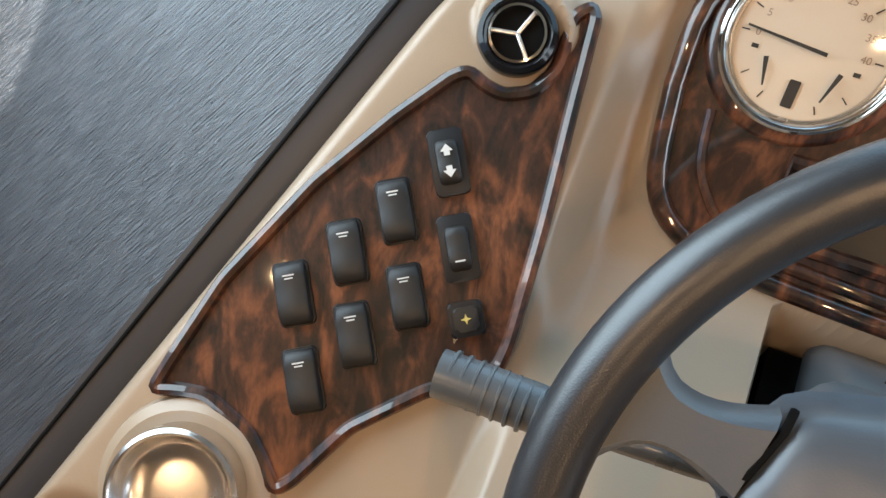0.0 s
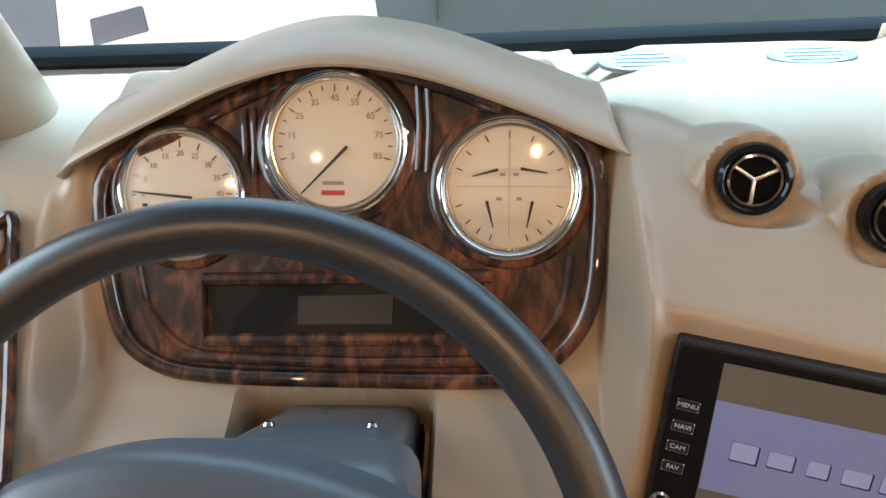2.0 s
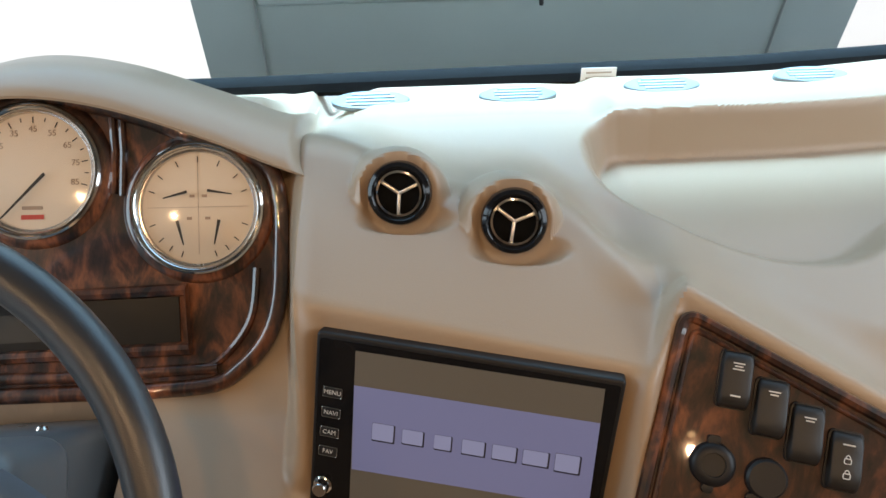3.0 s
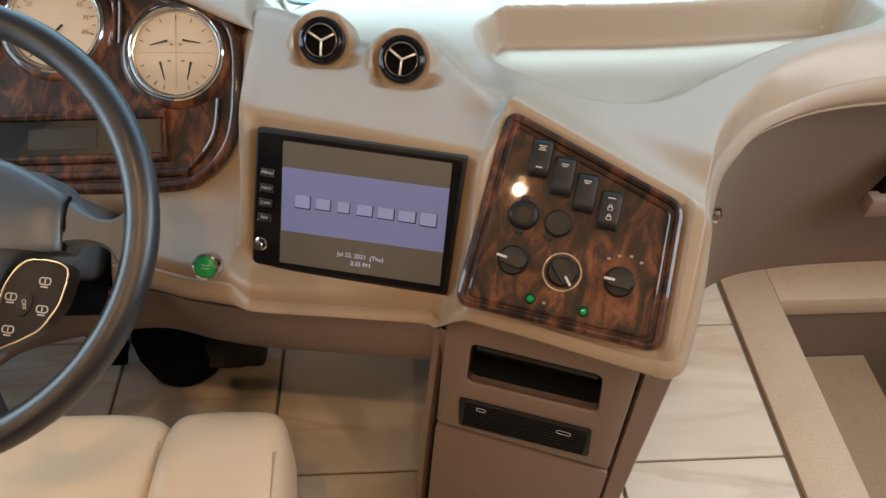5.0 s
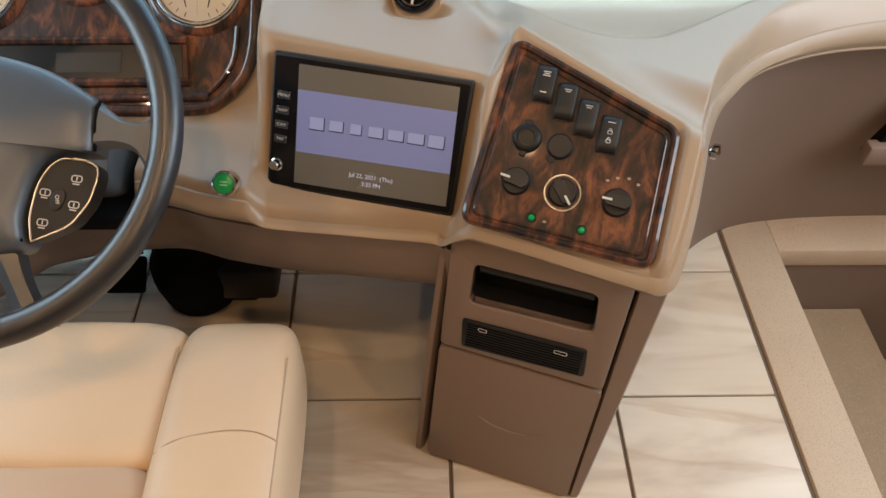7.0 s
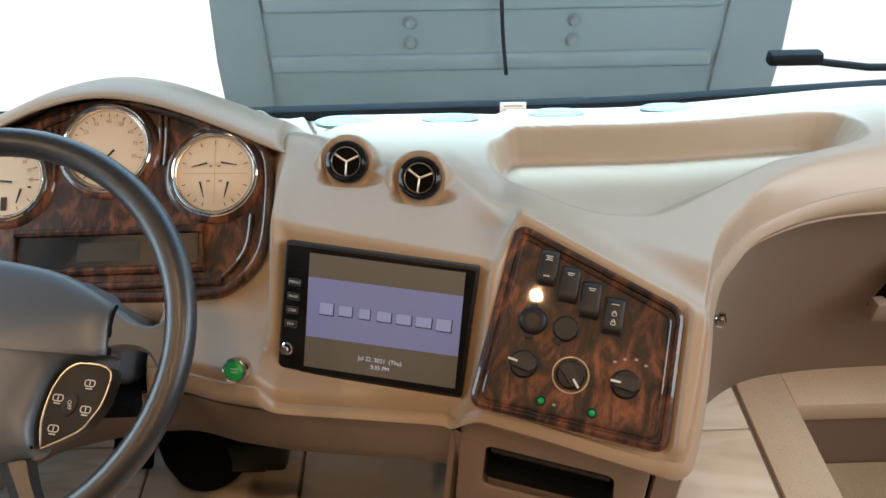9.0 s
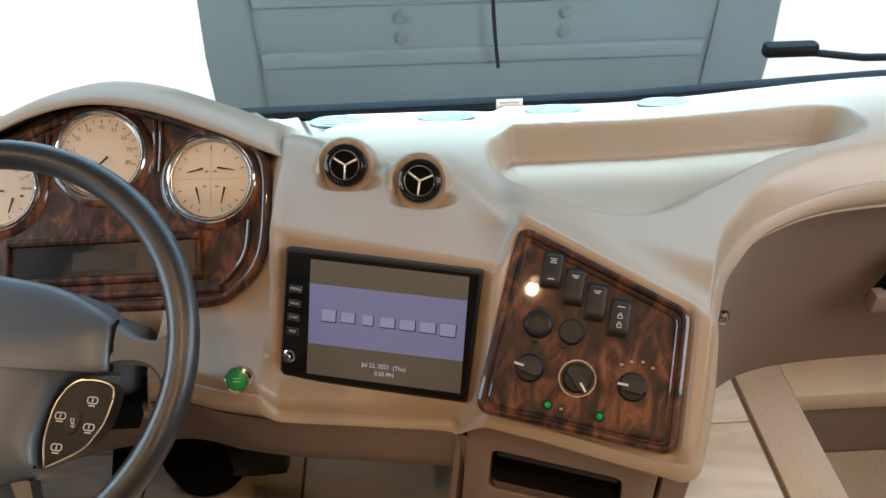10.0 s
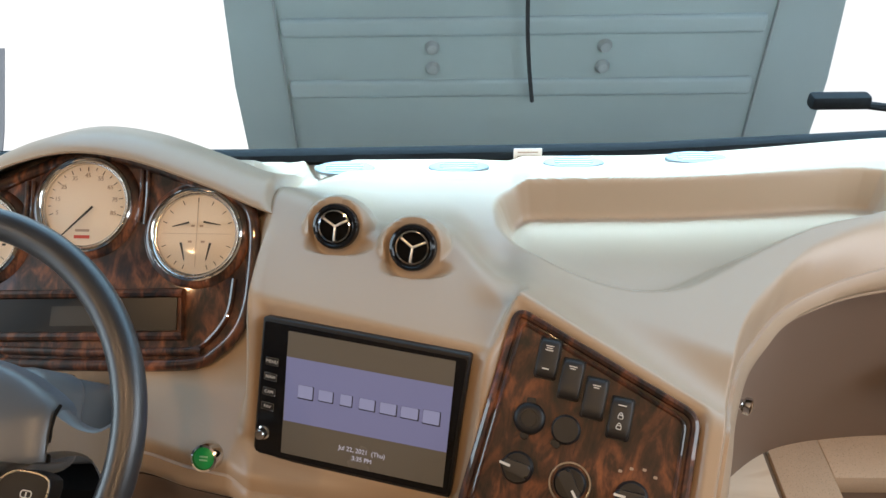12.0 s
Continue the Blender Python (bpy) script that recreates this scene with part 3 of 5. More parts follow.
# curved side wall between the dashboard and the step well
LIPC = [p for p in FRONT if p.x >= 0.966]
BASEC = curve_at([(0.960, 0.12, 0), (1.005, 0.25, 0), (1.08, 0.37, 0), (1.16, 0.47, 0), (1.25, 0.555, 0), (1.345, 0.618, 0), (1.47, 0.648, 0), (1.65, 0.66, 0), (2.02, 0.665, 0)], 12)
rows = []
kk = len(LIPC)
for i, p in enumerate(LIPC):
    f = i / (kk - 1) * (len(BASEC) - 1)
    a = BASEC[int(f)].lerp(BASEC[min(int(f) + 1, len(BASEC) - 1)], f - int(f))
    q0, q1 = LIPC[max(i - 1, 0)], LIPC[min(i + 1, kk - 1)]
    tang = (q1 - q0).normalized()
    inn = Vector((-tang.y, tang.x, 0)) * 0.012
    ztop = 0.510 + 0.059 * sm(0.958, 1.0, p.x)
    t0 = p + inn
    row = []
    for j in range(13):
        t = j / 12
        w = t ** 0.7
        row.append(inv_dash @ Vector((t0.x + (a.x - t0.x) * w, t0.y + (a.y - t0.y) * w, ztop * (1 - t))))
    rows.append(row)
part("side_wall", grid_mesh(rows), BROWN, dashboard, "curved taupe wall panel by the entry step")

# ---------------------------------------------------------------- room


def plain_box(name, x0, x1, y0, y1, z0, z1, mat, label, bev=0.0):
    ob = solid(name, box(x1 - x0, y1 - y0, z1 - z0, bev), mat, label, "", "structure", T((x0 + x1) / 2, (y0 + y1) / 2, (z0 + z1) / 2))
    return ob


plain_box("wall_south", -0.75, 2.3, -3.3, -3.2, -0.5, 2.1, LINER, "plain beige wall at the rear of the cab space")
plain_box("wall_east_low", 2.0, 2.1, -3.2, 0.95, -0.7, 0.75, LINER, "beige lower wall on the door side")
plain_box("wall_east_high", 2.0, 2.1, -3.2, 0.95, 1.6, 2.1, LINER, "beige upper wall on the door side")
plain_box("wall_east_rear", 2.0, 2.1, -3.2, -0.6, 0.75, 1.6, LINER, "beige wall behind the door side window")
plain_box("wall_west_rear", -0.74, -0.64, -3.2, -0.35, 0.0, 2.1, LINER, "beige wall behind the driver's window")
plain_box("wall_west_low", -0.74, -0.64, -0.35, 0.95, 0.0, 0.68, LINER, "beige wall below the driver's window")
plain_box("wall_west_high", -0.74, -0.64, -0.35, 0.95, 1.62, 2.1, LINER, "beige wall above the driver's window")
plain_box("ceiling", -0.75, 2.2, -3.3, 0.98, 2.05, 2.12, CEIL, "pale ceiling lining of the motorhome")
plain_box("wall_north_low", -0.74, 2.1, 0.872, 0.93, -0.7, 0.50, BROWN, "front bulkhead below the windscreen")
plain_box("wall_north_high", -0.74, 2.1, 0.90, 1.0, 1.95, 2.1, LINER, "front header above the windscreen")

# windscreen with its black rubber edge
wind = thing("window_1", T(0.75, 0.852, 0.562), "wide clear windscreen with a black rubber lower edge", "window", kind="structure")
b = bmesh.new()
grid_mesh([[(-1.3, 0, 0), (1.3, 0, 0)], [(-1.3, 0.06, 1.4), (1.3, 0.06, 1.4)]], b)
pane = part("pane", b, GLASS, wind)
pane.visible_shadow = False
part("lower_seal", tube([(-1.32, -0.008, 0.004), (-0.4, -0.010, 0.004), (0.3, -0.010, 0.012), (0.8, -0.008, 0.036), (1.3, -0.008, 0.048)], 0.018, seg=8, flat=0.8), RUBBER_SHADE, wind)
for sx, w in ((-1.16, 0.13), (1.20, 0.08)):
    part("pillar", box(w, 0.07, 1.45, 0.02, 3, (sx, 0.0, 0.7)), DASH, wind, "beige windscreen pillar")
sticker = solid("sticker", box(0.05, 0.001, 0.022, at=(0, 0, 0)), PAPER, "small pale warning sticker at the windscreen's lower edge", "sticker", "", T(0.845, 0.824, 0.580, -8))
for k in range(2):
    part("print_bar", box(0.036, 0.0006, 0.0025, at=(0, -0.0008, 0.004 - 0.008 * k)), FAINT, sticker)

# cowl air outlets
vent_o = thing("defroster_outlet", T(0.527, 0.768, dash_z(0.527, 0.768) + 0.002), "oval grey defroster outlet set in the dashboard top", "air outlet", "defroster outlets")
eo = [(0.052 * math.cos(a), 0.020 * math.sin(a)) for a in [2 * math.pi * i / 32 for i in range(32)]]
part("ring", prism(eo, -0.003, 0.003, 0.002), TEAL, vent_o)
for k in range(4):
    part("slot", box(0.07 - 0.012 * abs(k - 1.5), 0.004, 0.002, at=(0, -0.011 + 0.0075 * k, 0.0035)), TRAIL, vent_o)
for x, y in ((0.723, 0.768), (0.919, 0.775), (1.128, 0.785)):
    copy_thing(vent_o, T(x, y, dash_z(x, y) + 0.002, -4))

# driver's side trim: dark slate panel with a seam, pillar trim
side = thing("side_trim_panel", T(-0.33, 0.2, 0.58), "dark slate vinyl side panel beside the dashboard", "trim panel")
rows, seam_pts = [], []
for y in np.linspace(-0.9, 0.575, 90):
    xs = edge_x(y)
    yy = max(min(y, 0.49), -0.1)
    zs_ = 0.592 + (0.435 * (yy - 0.3147) - 0.168 * (xs + 0.1737)) / 0.885 - 0.016 - 0.10 * max(0, y - 0.49)
    rows.append([(xs + 0.33 + dx, y - 0.2, zs_ - 0.58 + dz) for dx, dz in ((0.004, -0.10), (0.003, -0.012), (0.0, -0.002), (-0.008, 0.006), (-0.022, 0.012), (-0.032, 0.0155), (-0.10, 0.015), (-0.17, 0.012), (-0.24, 0.012), (-0.46, 0.010))])
    seam_pts.append((xs + 0.33 - 0.026, y - 0.2, zs_ - 0.58 + 0.0145))
part("edge_roll", grid_mesh([r[:6] for r in rows]), SMOOTH, side, "plain dark rolled edge")
part("panel_skin", grid_mesh([r[5:] for r in rows]), SLATE, side, "finely streaked dark slate vinyl")
part("seam", tube(seam_pts, 0.0018, seg=6), RUBBER_SHADE, side)
pil = thing("corner_pillar_trim", T(-0.262, 0.660, 0.58), "beige moulded trim round the corner pillar", "pillar trim")
part("shell", lathe([(0.098, -0.05), (0.097, 0.05), (0.095, 0.08), (0.086, 0.3), (0.08, 1.3)], 28), DASH, pil)
part("mirror_control", lathe([(0.0, 0.006), (0.028, 0.006), (0.034, 0.0), (0.034, -0.01)], 24), GLOSS, pil, "black round control", T(-0.005, -0.097, 0.20, 80))
part("control_ring", lathe([(0.034, 0.0), (0.038, 0.004), (0.041, 0.0), (0.034, -0.004)], 24), CHROME, pil, "", T(-0.005, -0.097, 0.20, 80))

# floor: grout bed, stone sill and the entry step well
plain_box("floor", -0.66, 1.345, -3.2, 0.95, -0.08, -0.006, GROUT, "grout bed under the floor tiles")
sill = plain_box("trim_sill", 1.345, 1.455, -3.2, 0.65, -0.06, 0.004, SILL, "speckled tan stone edging along the step well", 0.004)
plain_box("trim_ledge", 1.455, 2.0, 0.556, 0.70, -0.05, 0.003, SILL, "speckled stone ledge in front of the step well", 0.004)
plain_box("step_wall_north", 1.455, 2.0, 0.565, 0.64, -0.7, -0.052, BROWN, "taupe wall of the step well")
plain_box("step_wall_west", 1.37, 1.445, -3.2, 0.56, -0.7, -0.06, BROWN, "taupe side wall of the step well")
plain_box("step_tread_upper", 1.446, 1.742, -1.2, 0.563, -0.30, -0.22, STEP, "tan stone entry step", 0.004)
plain_box("step_tread_lower", 1.742, 2.0, -1.2, 0.563, -0.52, -0.45, STEP, "lower tan stone entry step", 0.004)
plain_box("step_riser", 1.69, 1.732, -1.2, 0.563, -0.5, -0.30, BROWN, "taupe riser below the upper step")
plain_box("step_wall_south", 1.455, 2.0, -1.25, -1.2, -0.7, 0.0, BROWN, "rear wall of the step well")

# ---------------------------------------------------------------- instruments
cluster = thing("instrument_cluster", F_CLUS, "glossy dark burl instrument panel with three cream gauges", "instrument panel")
out = curve_at([(x, y, 0) for x, y in [(-0.203, -0.011), (-0.198, 0.066), (-0.132, 0.1013), (-0.0573, 0.138), (0.0269, 0.166), (0.1162, 0.151), (0.2075, 0.116), (0.268, 0.086), (0.2745, -0.0076), (0.264, -0.072), (0.232, -0.112), (0.19, -0.130), (0.047, -0.134), (-0.0892, -0.134), (-0.150, -0.124), (-0.187, -0.090), (-0.203, -0.011)]], 5)[:-1]
out2 = [(p.x, p.y) for p in out]
part("burl_plate", prism(out2, -0.006, 0.003), BURL, cluster)
part("burl_rim", tube([(p.x * 0.975 + 0.001, p.y * 0.97, 0.004) for p in out], 0.0085, True, 10), BURL, cluster, "raised glossy burl rim")
# raised pods round the gauges and grooves between them
GA = [(-0.1176, 0.0431, 0.0615), (0.0300, 0.0895, 0.0655), (0.1895, 0.0500, 0.0630)]
for gx, gy, gr in GA:
    part("gauge_pod", lathe([(gr + 0.012, 0.002), (gr + 0.009, 0.007), (gr + 0.004, 0.009), (gr - 0.002, 0.009)], 48), BURL, cluster, "", T(gx, gy, 0))
for gx, gy, ly in ((-0.048, 0.085, 0.075), (-0.057, 0.085, 0.075), (0.106, 0.108, 0.07), (0.115, 0.106, 0.07)):
    part("groove_bead", tube([(gx, gy - ly * 0.6, 0.004), (gx + 0.002, gy, 0.005), (gx, gy + ly * 0.5, 0.004)], 0.0035, seg=8), BURL, cluster)
for pts in ([(-0.165, -0.02), (-0.155, -0.065), (-0.125, -0.10), (-0.09, -0.112)], [(0.245, -0.01), (0.238, -0.06), (0.21, -0.098), (0.18, -0.112)]):
    part("groove_bead", tube([(p.x, p.y, 0.004) for p in curve_at([(x, y, 0) for x, y in pts], 6)], 0.004, seg=8), BURL, cluster)
part("lower_bead", tube([(-0.12, -0.112, 0.004), (0.05, -0.114, 0.006), (0.205, -0.108, 0.004)], 0.006, seg=10), BURL, cluster)
# message display in a bevelled burl frame
dsp = part("display_frame", tube([(x, y, 0.006) for x, y in [(-0.097, -0.038), (0.176, -0.030), (0.179, -0.088), (-0.097, -0.096)]], 0.0065, True, 8), BURL, cluster)
part("display", prism([(-0.091, -0.043), (0.168, -0.035), (0.169, -0.081), (-0.090, -0.091)], 0.003, 0.0055), LCD, dsp, "dark blank message display")
# reflection on the blank display, laid on as a paler plate
part("display_reflection", prism([(-0.006, -0.052), (0.084, -0.049), (0.083, -0.076), (-0.007, -0.079)], 0.0056, 0.0062), LCDP, dsp, "paler patch, a reflection put in as colour")


def gauge(cx, cy, r, kind):
    g = part("gauge", lathe([(0.0, 0.004), (r - 0.004, 0.004), (r - 0.004, 0.008)], 56), FACE, cluster, "round cream gauge", T(cx, cy, 0.002))
    part("bezel", lathe([(r - 0.0062, 0.006), (r - 0.0050, 0.011), (r - 0.0025, 0.0130), (r - 0.0015, 0.0115), (r + 0.0000, 0.0125), (r + 0.0018, 0.0110), (r + 0.0026, 0.002)], 64), CHROME, g, "chrome bezel")
    part("inner_ring", lathe([(r - 0.0085, 0.0045), (r - 0.0078, 0.008), (r - 0.0060, 0.0085)], 64), STEEL, g)
    glass = part("glass", lathe([(0.0, 0.0120), (r * 0.5, 0.0116), (r - 0.006, 0.0100)], 48), LENS, g, "clear cover glass")
    glass.visible_shadow = False
    rr = r - 0.012

    def tick(a, r0, r1, w, mt=INK):
        c, s = math.cos(radians(a)), math.sin(radians(a))
        part("tick", box(r1 - r0, w, 0.0004, at=((r0 + r1) / 2, 0, 0)), mt, g, "", T(0, 0, 0.0046, 0, 0, a), smooth=False)

    def num(txt, a, rad, size=0.0085):
        writing("numeral", txt, size, FAINT, g, T(rad * math.cos(radians(a)), rad * math.sin(radians(a)), 0.0046))

    def needle(x0, y0, x1, y1, w0, w1, z=0.008):
        d = Vector((x1 - x0, y1 - y0))
        nn = Vector((-d.y, d.x)).normalized()
        p0, p1 = Vector((x0, y0)), Vector((x1, y1))
        part("needle", prism([tuple(p0 + nn * w0), tuple(p1 + nn * w1), tuple(p1 - nn * w1), tuple(p0 - nn * w0)], z, z + 0.0012), INK, g, "", smooth=False)

    if kind == "rev":
        for n in range(0, 41, 5):
            a = 182 - 4.55 * n
            tick(a, rr - 0.006, rr, 0.0010)
            num(str(n), a, rr - 0.012, 0.0075)
        needle(0.012, -0.004, -0.046, 0.0015, 0.0014, 0.0007)
        needle(-0.026, -0.016, -0.021, -0.036, 0.0018, 0.0006)
        needle(0.026, -0.014, 0.020, -0.036, 0.0018, 0.0006)
        part("small_display", prism(rounded(0.008, 0.020, 0.001), 0.0046, 0.0056), INK, g, "", T(0.0, -0.036, 0))
        for a in (-140, -115, -65, -40):
            tick(a, rr - 0.006, rr, 0.0009)
        for x in (-0.036, 0.036):
            part("warning_mark", box(0.005, 0.003, 0.0004), INK, g, "", T(x, -0.011, 0.0048), smooth=False)
    elif kind == "speed":
        for n in range(5, 86, 5):
            a = 90 - 2.65 * (n - 45)
            tick(a, rr - (0.006 if n % 10 == 5 else 0.004), rr, 0.0010)
            if n % 10 == 5:
                num(str(n), a, rr - 0.012, 0.0085)
        needle(0.012, -0.003, -0.031, -0.046, 0.0015, 0.0006)
        part("odometer", prism(rounded(0.020, 0.0035, 0.001), 0.0046, 0.0052), FAINT, g, "", T(-0.002, -0.036, 0))
        part("red_mark", box(0.022, 0.0045, 0.0004), RED, g, "red printed bar", T(-0.002, -0.045, 0.0048), smooth=False)
    else:
        part("divider", box(2 * rr - 0.004, 0.0004, 0.0003), FAINT, g, "", T(0, 0.001, 0.0047), smooth=False)
        part("divider", box(0.0004, 2 * rr - 0.012, 0.0003), FAINT, g, "", T(0, 0, 0.0047), smooth=False)
        needle(-0.010, 0.016, -0.033, 0.010, 0.0014, 0.0005)
        needle(0.010, 0.017, 0.034, 0.013, 0.0014, 0.0005)
        needle(-0.020, -0.012, -0.014, -0.036, 0.0015, 0.0005)
        needle(0.021, -0.012, 0.016, -0.036, 0.0015, 0.0005)
        for a in (40, 65, 90, 115, 140, 20, 160, -20, -40, -55, -70, -110, -125, -140, -160):
            tick(a, rr - 0.006, rr, 0.0010)
        for x, y in ((-0.006, 0.012), (0.006, 0.012), (-0.009, -0.010), (0.009, -0.010)):
            part("symbol_mark", box(0.005, 0.0028, 0.0004), FAINT, g, "", T(x, y, 0.0047), smooth=False)
    return g


for (gx, gy, gr), kd in zip(GA, ("rev", "speed", "four")):
    gauge(gx, gy, gr, kd)

# ---------------------------------------------------------------- round air vents


def air_vent(m, spin, label):
    v = thing("air_vent", m, label, "air vent", "round air vents")
    part("outer_ring", lathe([(0.030, -0.012), (0.0305, 0.002), (0.029, 0.007), (0.0255, 0.009), (0.0225, 0.006), (0.022, 0.0)], 48), GLOSS, v)
    part("backing", lathe([(0.0, 0.001), (0.0225, 0.001)], 32), RUBBER_SHADE, v)
    part("chrome_ring", lathe([(0.0185, 0.006), (0.0195, 0.0085), (0.0215, 0.008), (0.0225, 0.005)], 48), CHROME, v, "thin chrome ring")
    for k in range(3):
        a = spin + 120 * k
        part("spoke", box(0.0195, 0.0031, 0.003, 0.0010, 2, (0.0098, 0, 0.004)), SATIN, v, "chrome spoke", T(0, 0, 0, 0, 0, a))
    return v


air_vent(frame_of((0.564, 0.463, 0.694), (-0.12, -0.80, 0.58)), 30, "round gloss black air vent with three chrome spokes on the dashboard")
air_vent(frame_of((0.667, 0.422, 0.691), (-0.12, -0.80, 0.58)), 25, "round gloss black air vent with three chrome spokes on the dashboard")
air_vent(frame_of((-0.140, 0.424, 0.655), (0.16, -0.55, 0.82)), 55, "round gloss black air vent above the driver's switch panel")

# ---------------------------------------------------------------- rocker switches


def rocker(parent, x, y, w, h, rot, bars=1, icons=0, wide_frame=False):
    base = part("rocker_switch", prism(rounded(w + 0.003, h + 0.003, 0.005), -0.001, 0.0020 if not wide_frame else 0.0075, 0.0010), BLACK, parent, "", T(x, y, 0.003, 0, 0, rot))
    rows2, n = [], 16
    ww, hh = (w, h) if not wide_frame else (w * 0.74, h * 0.74)
    z0 = 0.0030 if not wide_frame else 0.0045

    def crown(yy):
        """Height of the key: pillowed, fuller at its lower end."""
        t = min(1.0, abs(2 * yy / hh))
        return z0 + 0.0085 * math.sqrt(max(0.0, 1 - t ** 4)) - 0.05 * yy - 0.0012 * math.exp(-((yy - 0.12 * hh) / (0.22 * hh)) ** 2)

    for i in range(n + 1):
        yy = hh / 2 * math.sin(math.pi * (i / n - 0.5))
        zz = crown(yy)
        sl_ = 0.0016 * (abs(2 * yy / hh) ** 6)
        hx = ww / 2 - sl_
        rows2.append([(-hx, yy, z0 - 0.002), (-hx, yy, max(z0 - 0.001, zz - 0.0030)), (-hx + 0.0008, yy, zz - 0.0012), (-hx + 0.0028, yy, zz - 0.0002), (0, yy, zz + 0.0004), (hx - 0.0028, yy, zz - 0.0002), (hx - 0.0008, yy, zz - 0.0012), (hx, yy, max(z0 - 0.001, zz - 0.0030)), (hx, yy, z0 - 0.002)])
    key = part("rocker_key", grid_mesh(rows2), ROCK, base)
    for k in range(bars):
        yy = hh * 0.30 - 0.0024 * k
        part("print_bar", box(0.0088 - 0.0026 * (k % 2), 0.0010, 0.0006), PRINT, key, "", T(0, yy, crown(yy) + 0.0004), smooth=False)
    if icons == 1:
        part("print_bar", box(0.0075, 0.0012, 0.0006), PRINT, key, "", T(0, -hh * 0.28, crown(-hh * 0.28) + 0.0004), smooth=False)
    if icons == 2:
        for yy in (0.001, -0.010):
            part("lamp_icon", tube([(x2, y2, 0) for x2, y2 in rounded(0.0050, 0.0038, 0.0008, 2)], 0.0004, True, 4), PRINT, key, "", T(0, yy, crown(yy) + 0.0005))
            part("lamp_icon", tube([(0.0017 * math.cos(a2), 0.0019 + 0.0026 * math.sin(a2), 0) for a2 in [math.pi * i / 6 for i in range(7)]], 0.0004, False, 4), PRINT, key, "", T(0, yy, crown(yy) + 0.0005))
    if icons == 3:
        for s in (1, -1):
            part("arrow", prism([(0, s * 0.0125), (0.0048, s * 0.0072), (0.0022, s * 0.0072), (0.0022, s * 0.0040), (-0.0022, s * 0.0040), (-0.0022, s * 0.0072), (-0.0048, s * 0.0072)][::s], 0.0, 0.0006), PRINT, key, "white arrow", T(0, 0, crown(s * 0.0065) + 0.0006))
    return base


# driver's side switch panel
left = thing("switch_panel", F_LEFT, "dark burl switch panel with black rockers beside the driver", "switch panel")
lo = [(0.126, 0.131), (0.112, 0.124), (0.106, 0.100), (0.100, 0.082), (0.0826, 0.0665), (0.0617, 0.064), (0.046, 0.072), (0.0365, 0.0815), (0.024, 0.078), (-0.0185, 0.046), (-0.0767, -0.0048), (-0.143, -0.080), (-0.180, -0.140), (-0.1937, -0.1640), (-0.172, -0.164), (-0.1521, -0.167), (-0.1206, -0.1922), (-0.108, -0.214), (-0.0986, -0.2352), (-0.086, -0.228), (-0.0439, -0.1865), (0.0101, -0.158), (0.0639, -0.139), (0.072, -0.120), (0.094, -0.0324), (0.1123, 0.0525), (0.128, 0.122)]
part("burl_plate", prism(lo, -0.005, 0.003), BURL, left)
part("burl_rim", tube([(x, y, 0.004) for x, y in round_poly(lo, 0.006, 3)], 0.0055, True, 8), BURL, left, "raised glossy burl rim")
for k, (x, y) in enumerate([(-0.0146, -0.0252), (-0.0502, -0.0569), (-0.0042, -0.0884), (-0.0893, -0.0893), (-0.0422, -0.1181), (-0.0793, -0.1533)]):
    rocker(left, x, y, 0.0245, 0.0465, 12, 2)
rocker(left, 0.0231, 0.0120, 0.0235, 0.0470, 12, 0, 3, True)
rocker(left, 0.0325, -0.0513, 0.0235, 0.0470, 12, 0, 1, True)
sq = part("square_switch", prism(rounded(0.026, 0.026, 0.004), 0, 0.007, 0.002), BLACK, left, "", T(0.040, -0.103, 0.003, 0, 0, 12))
part("square_key", prism(rounded(0.018, 0.018, 0.003), 0.005, 0.009, 0.0015), ROCK, sq)
part("fan_mark", prism([(0.004, 0.0), (0.001, 0.001), (0, 0.004), (-0.001, 0.001), (-0.004, 0), (-0.001, -0.001), (0, -0.004), (0.001, -0.001)], 0.009, 0.0096), material("yellow_print", (0.6, 0.45, 0.12), 0.6), sq)
cup = thing("cup_holder", frame_of((-0.252, 0.056, 0.494), (0.168, -0.435, 0.885)), "round brushed steel cup holder set in the dashboard", "cup holder")
part("cup", lathe([(0.0, 0.004), (0.020, 0.004), (0.034, 0.006), (0.040, 0.012), (0.043, 0.021), (0.046, 0.023), (0.049, 0.021), (0.050, -0.012)], 48), STEEL, cup)
part("collar", lathe([(0.049, 0.0), (0.058, 0.002), (0.066, -0.004), (0.070, -0.02)], 40), DASH, cup)

# passenger side control panel
right = thing("control_panel", F_PANEL, "glossy burl control panel with rockers, sockets and heater knobs", "control panel")
po = round_poly(PANEL_OUT, 0.014, 6)
part("burl_plate", prism(po, -0.008, 0.003), BURL, right)
part("burl_rim", tube([(x, y, 0.0035) for x, y in po], 0.0050, True, 8), BURL, right, "dark glossy outer rim")
pi_ = round_poly([(-0.0720, 0.119), (0.1180, 0.0505), (0.1200, -0.0945), (-0.0865, -0.0870)], 0.010, 6)
part("inner_bead", tube([(x, y, 0.0035) for x, y in pi_], 0.0022, True, 8), BURL, right, "thin raised burl bead")
for k, (x, y) in enumerate([(-0.0352, 0.0842), (-0.0062, 0.0674), (0.0221, 0.0529), (0.0521, 0.0384)]):
    rocker(right, x, y, 0.0235, 0.044, 0, (3, 2, 2, 1)[k], (1, 0, 0, 2)[k])
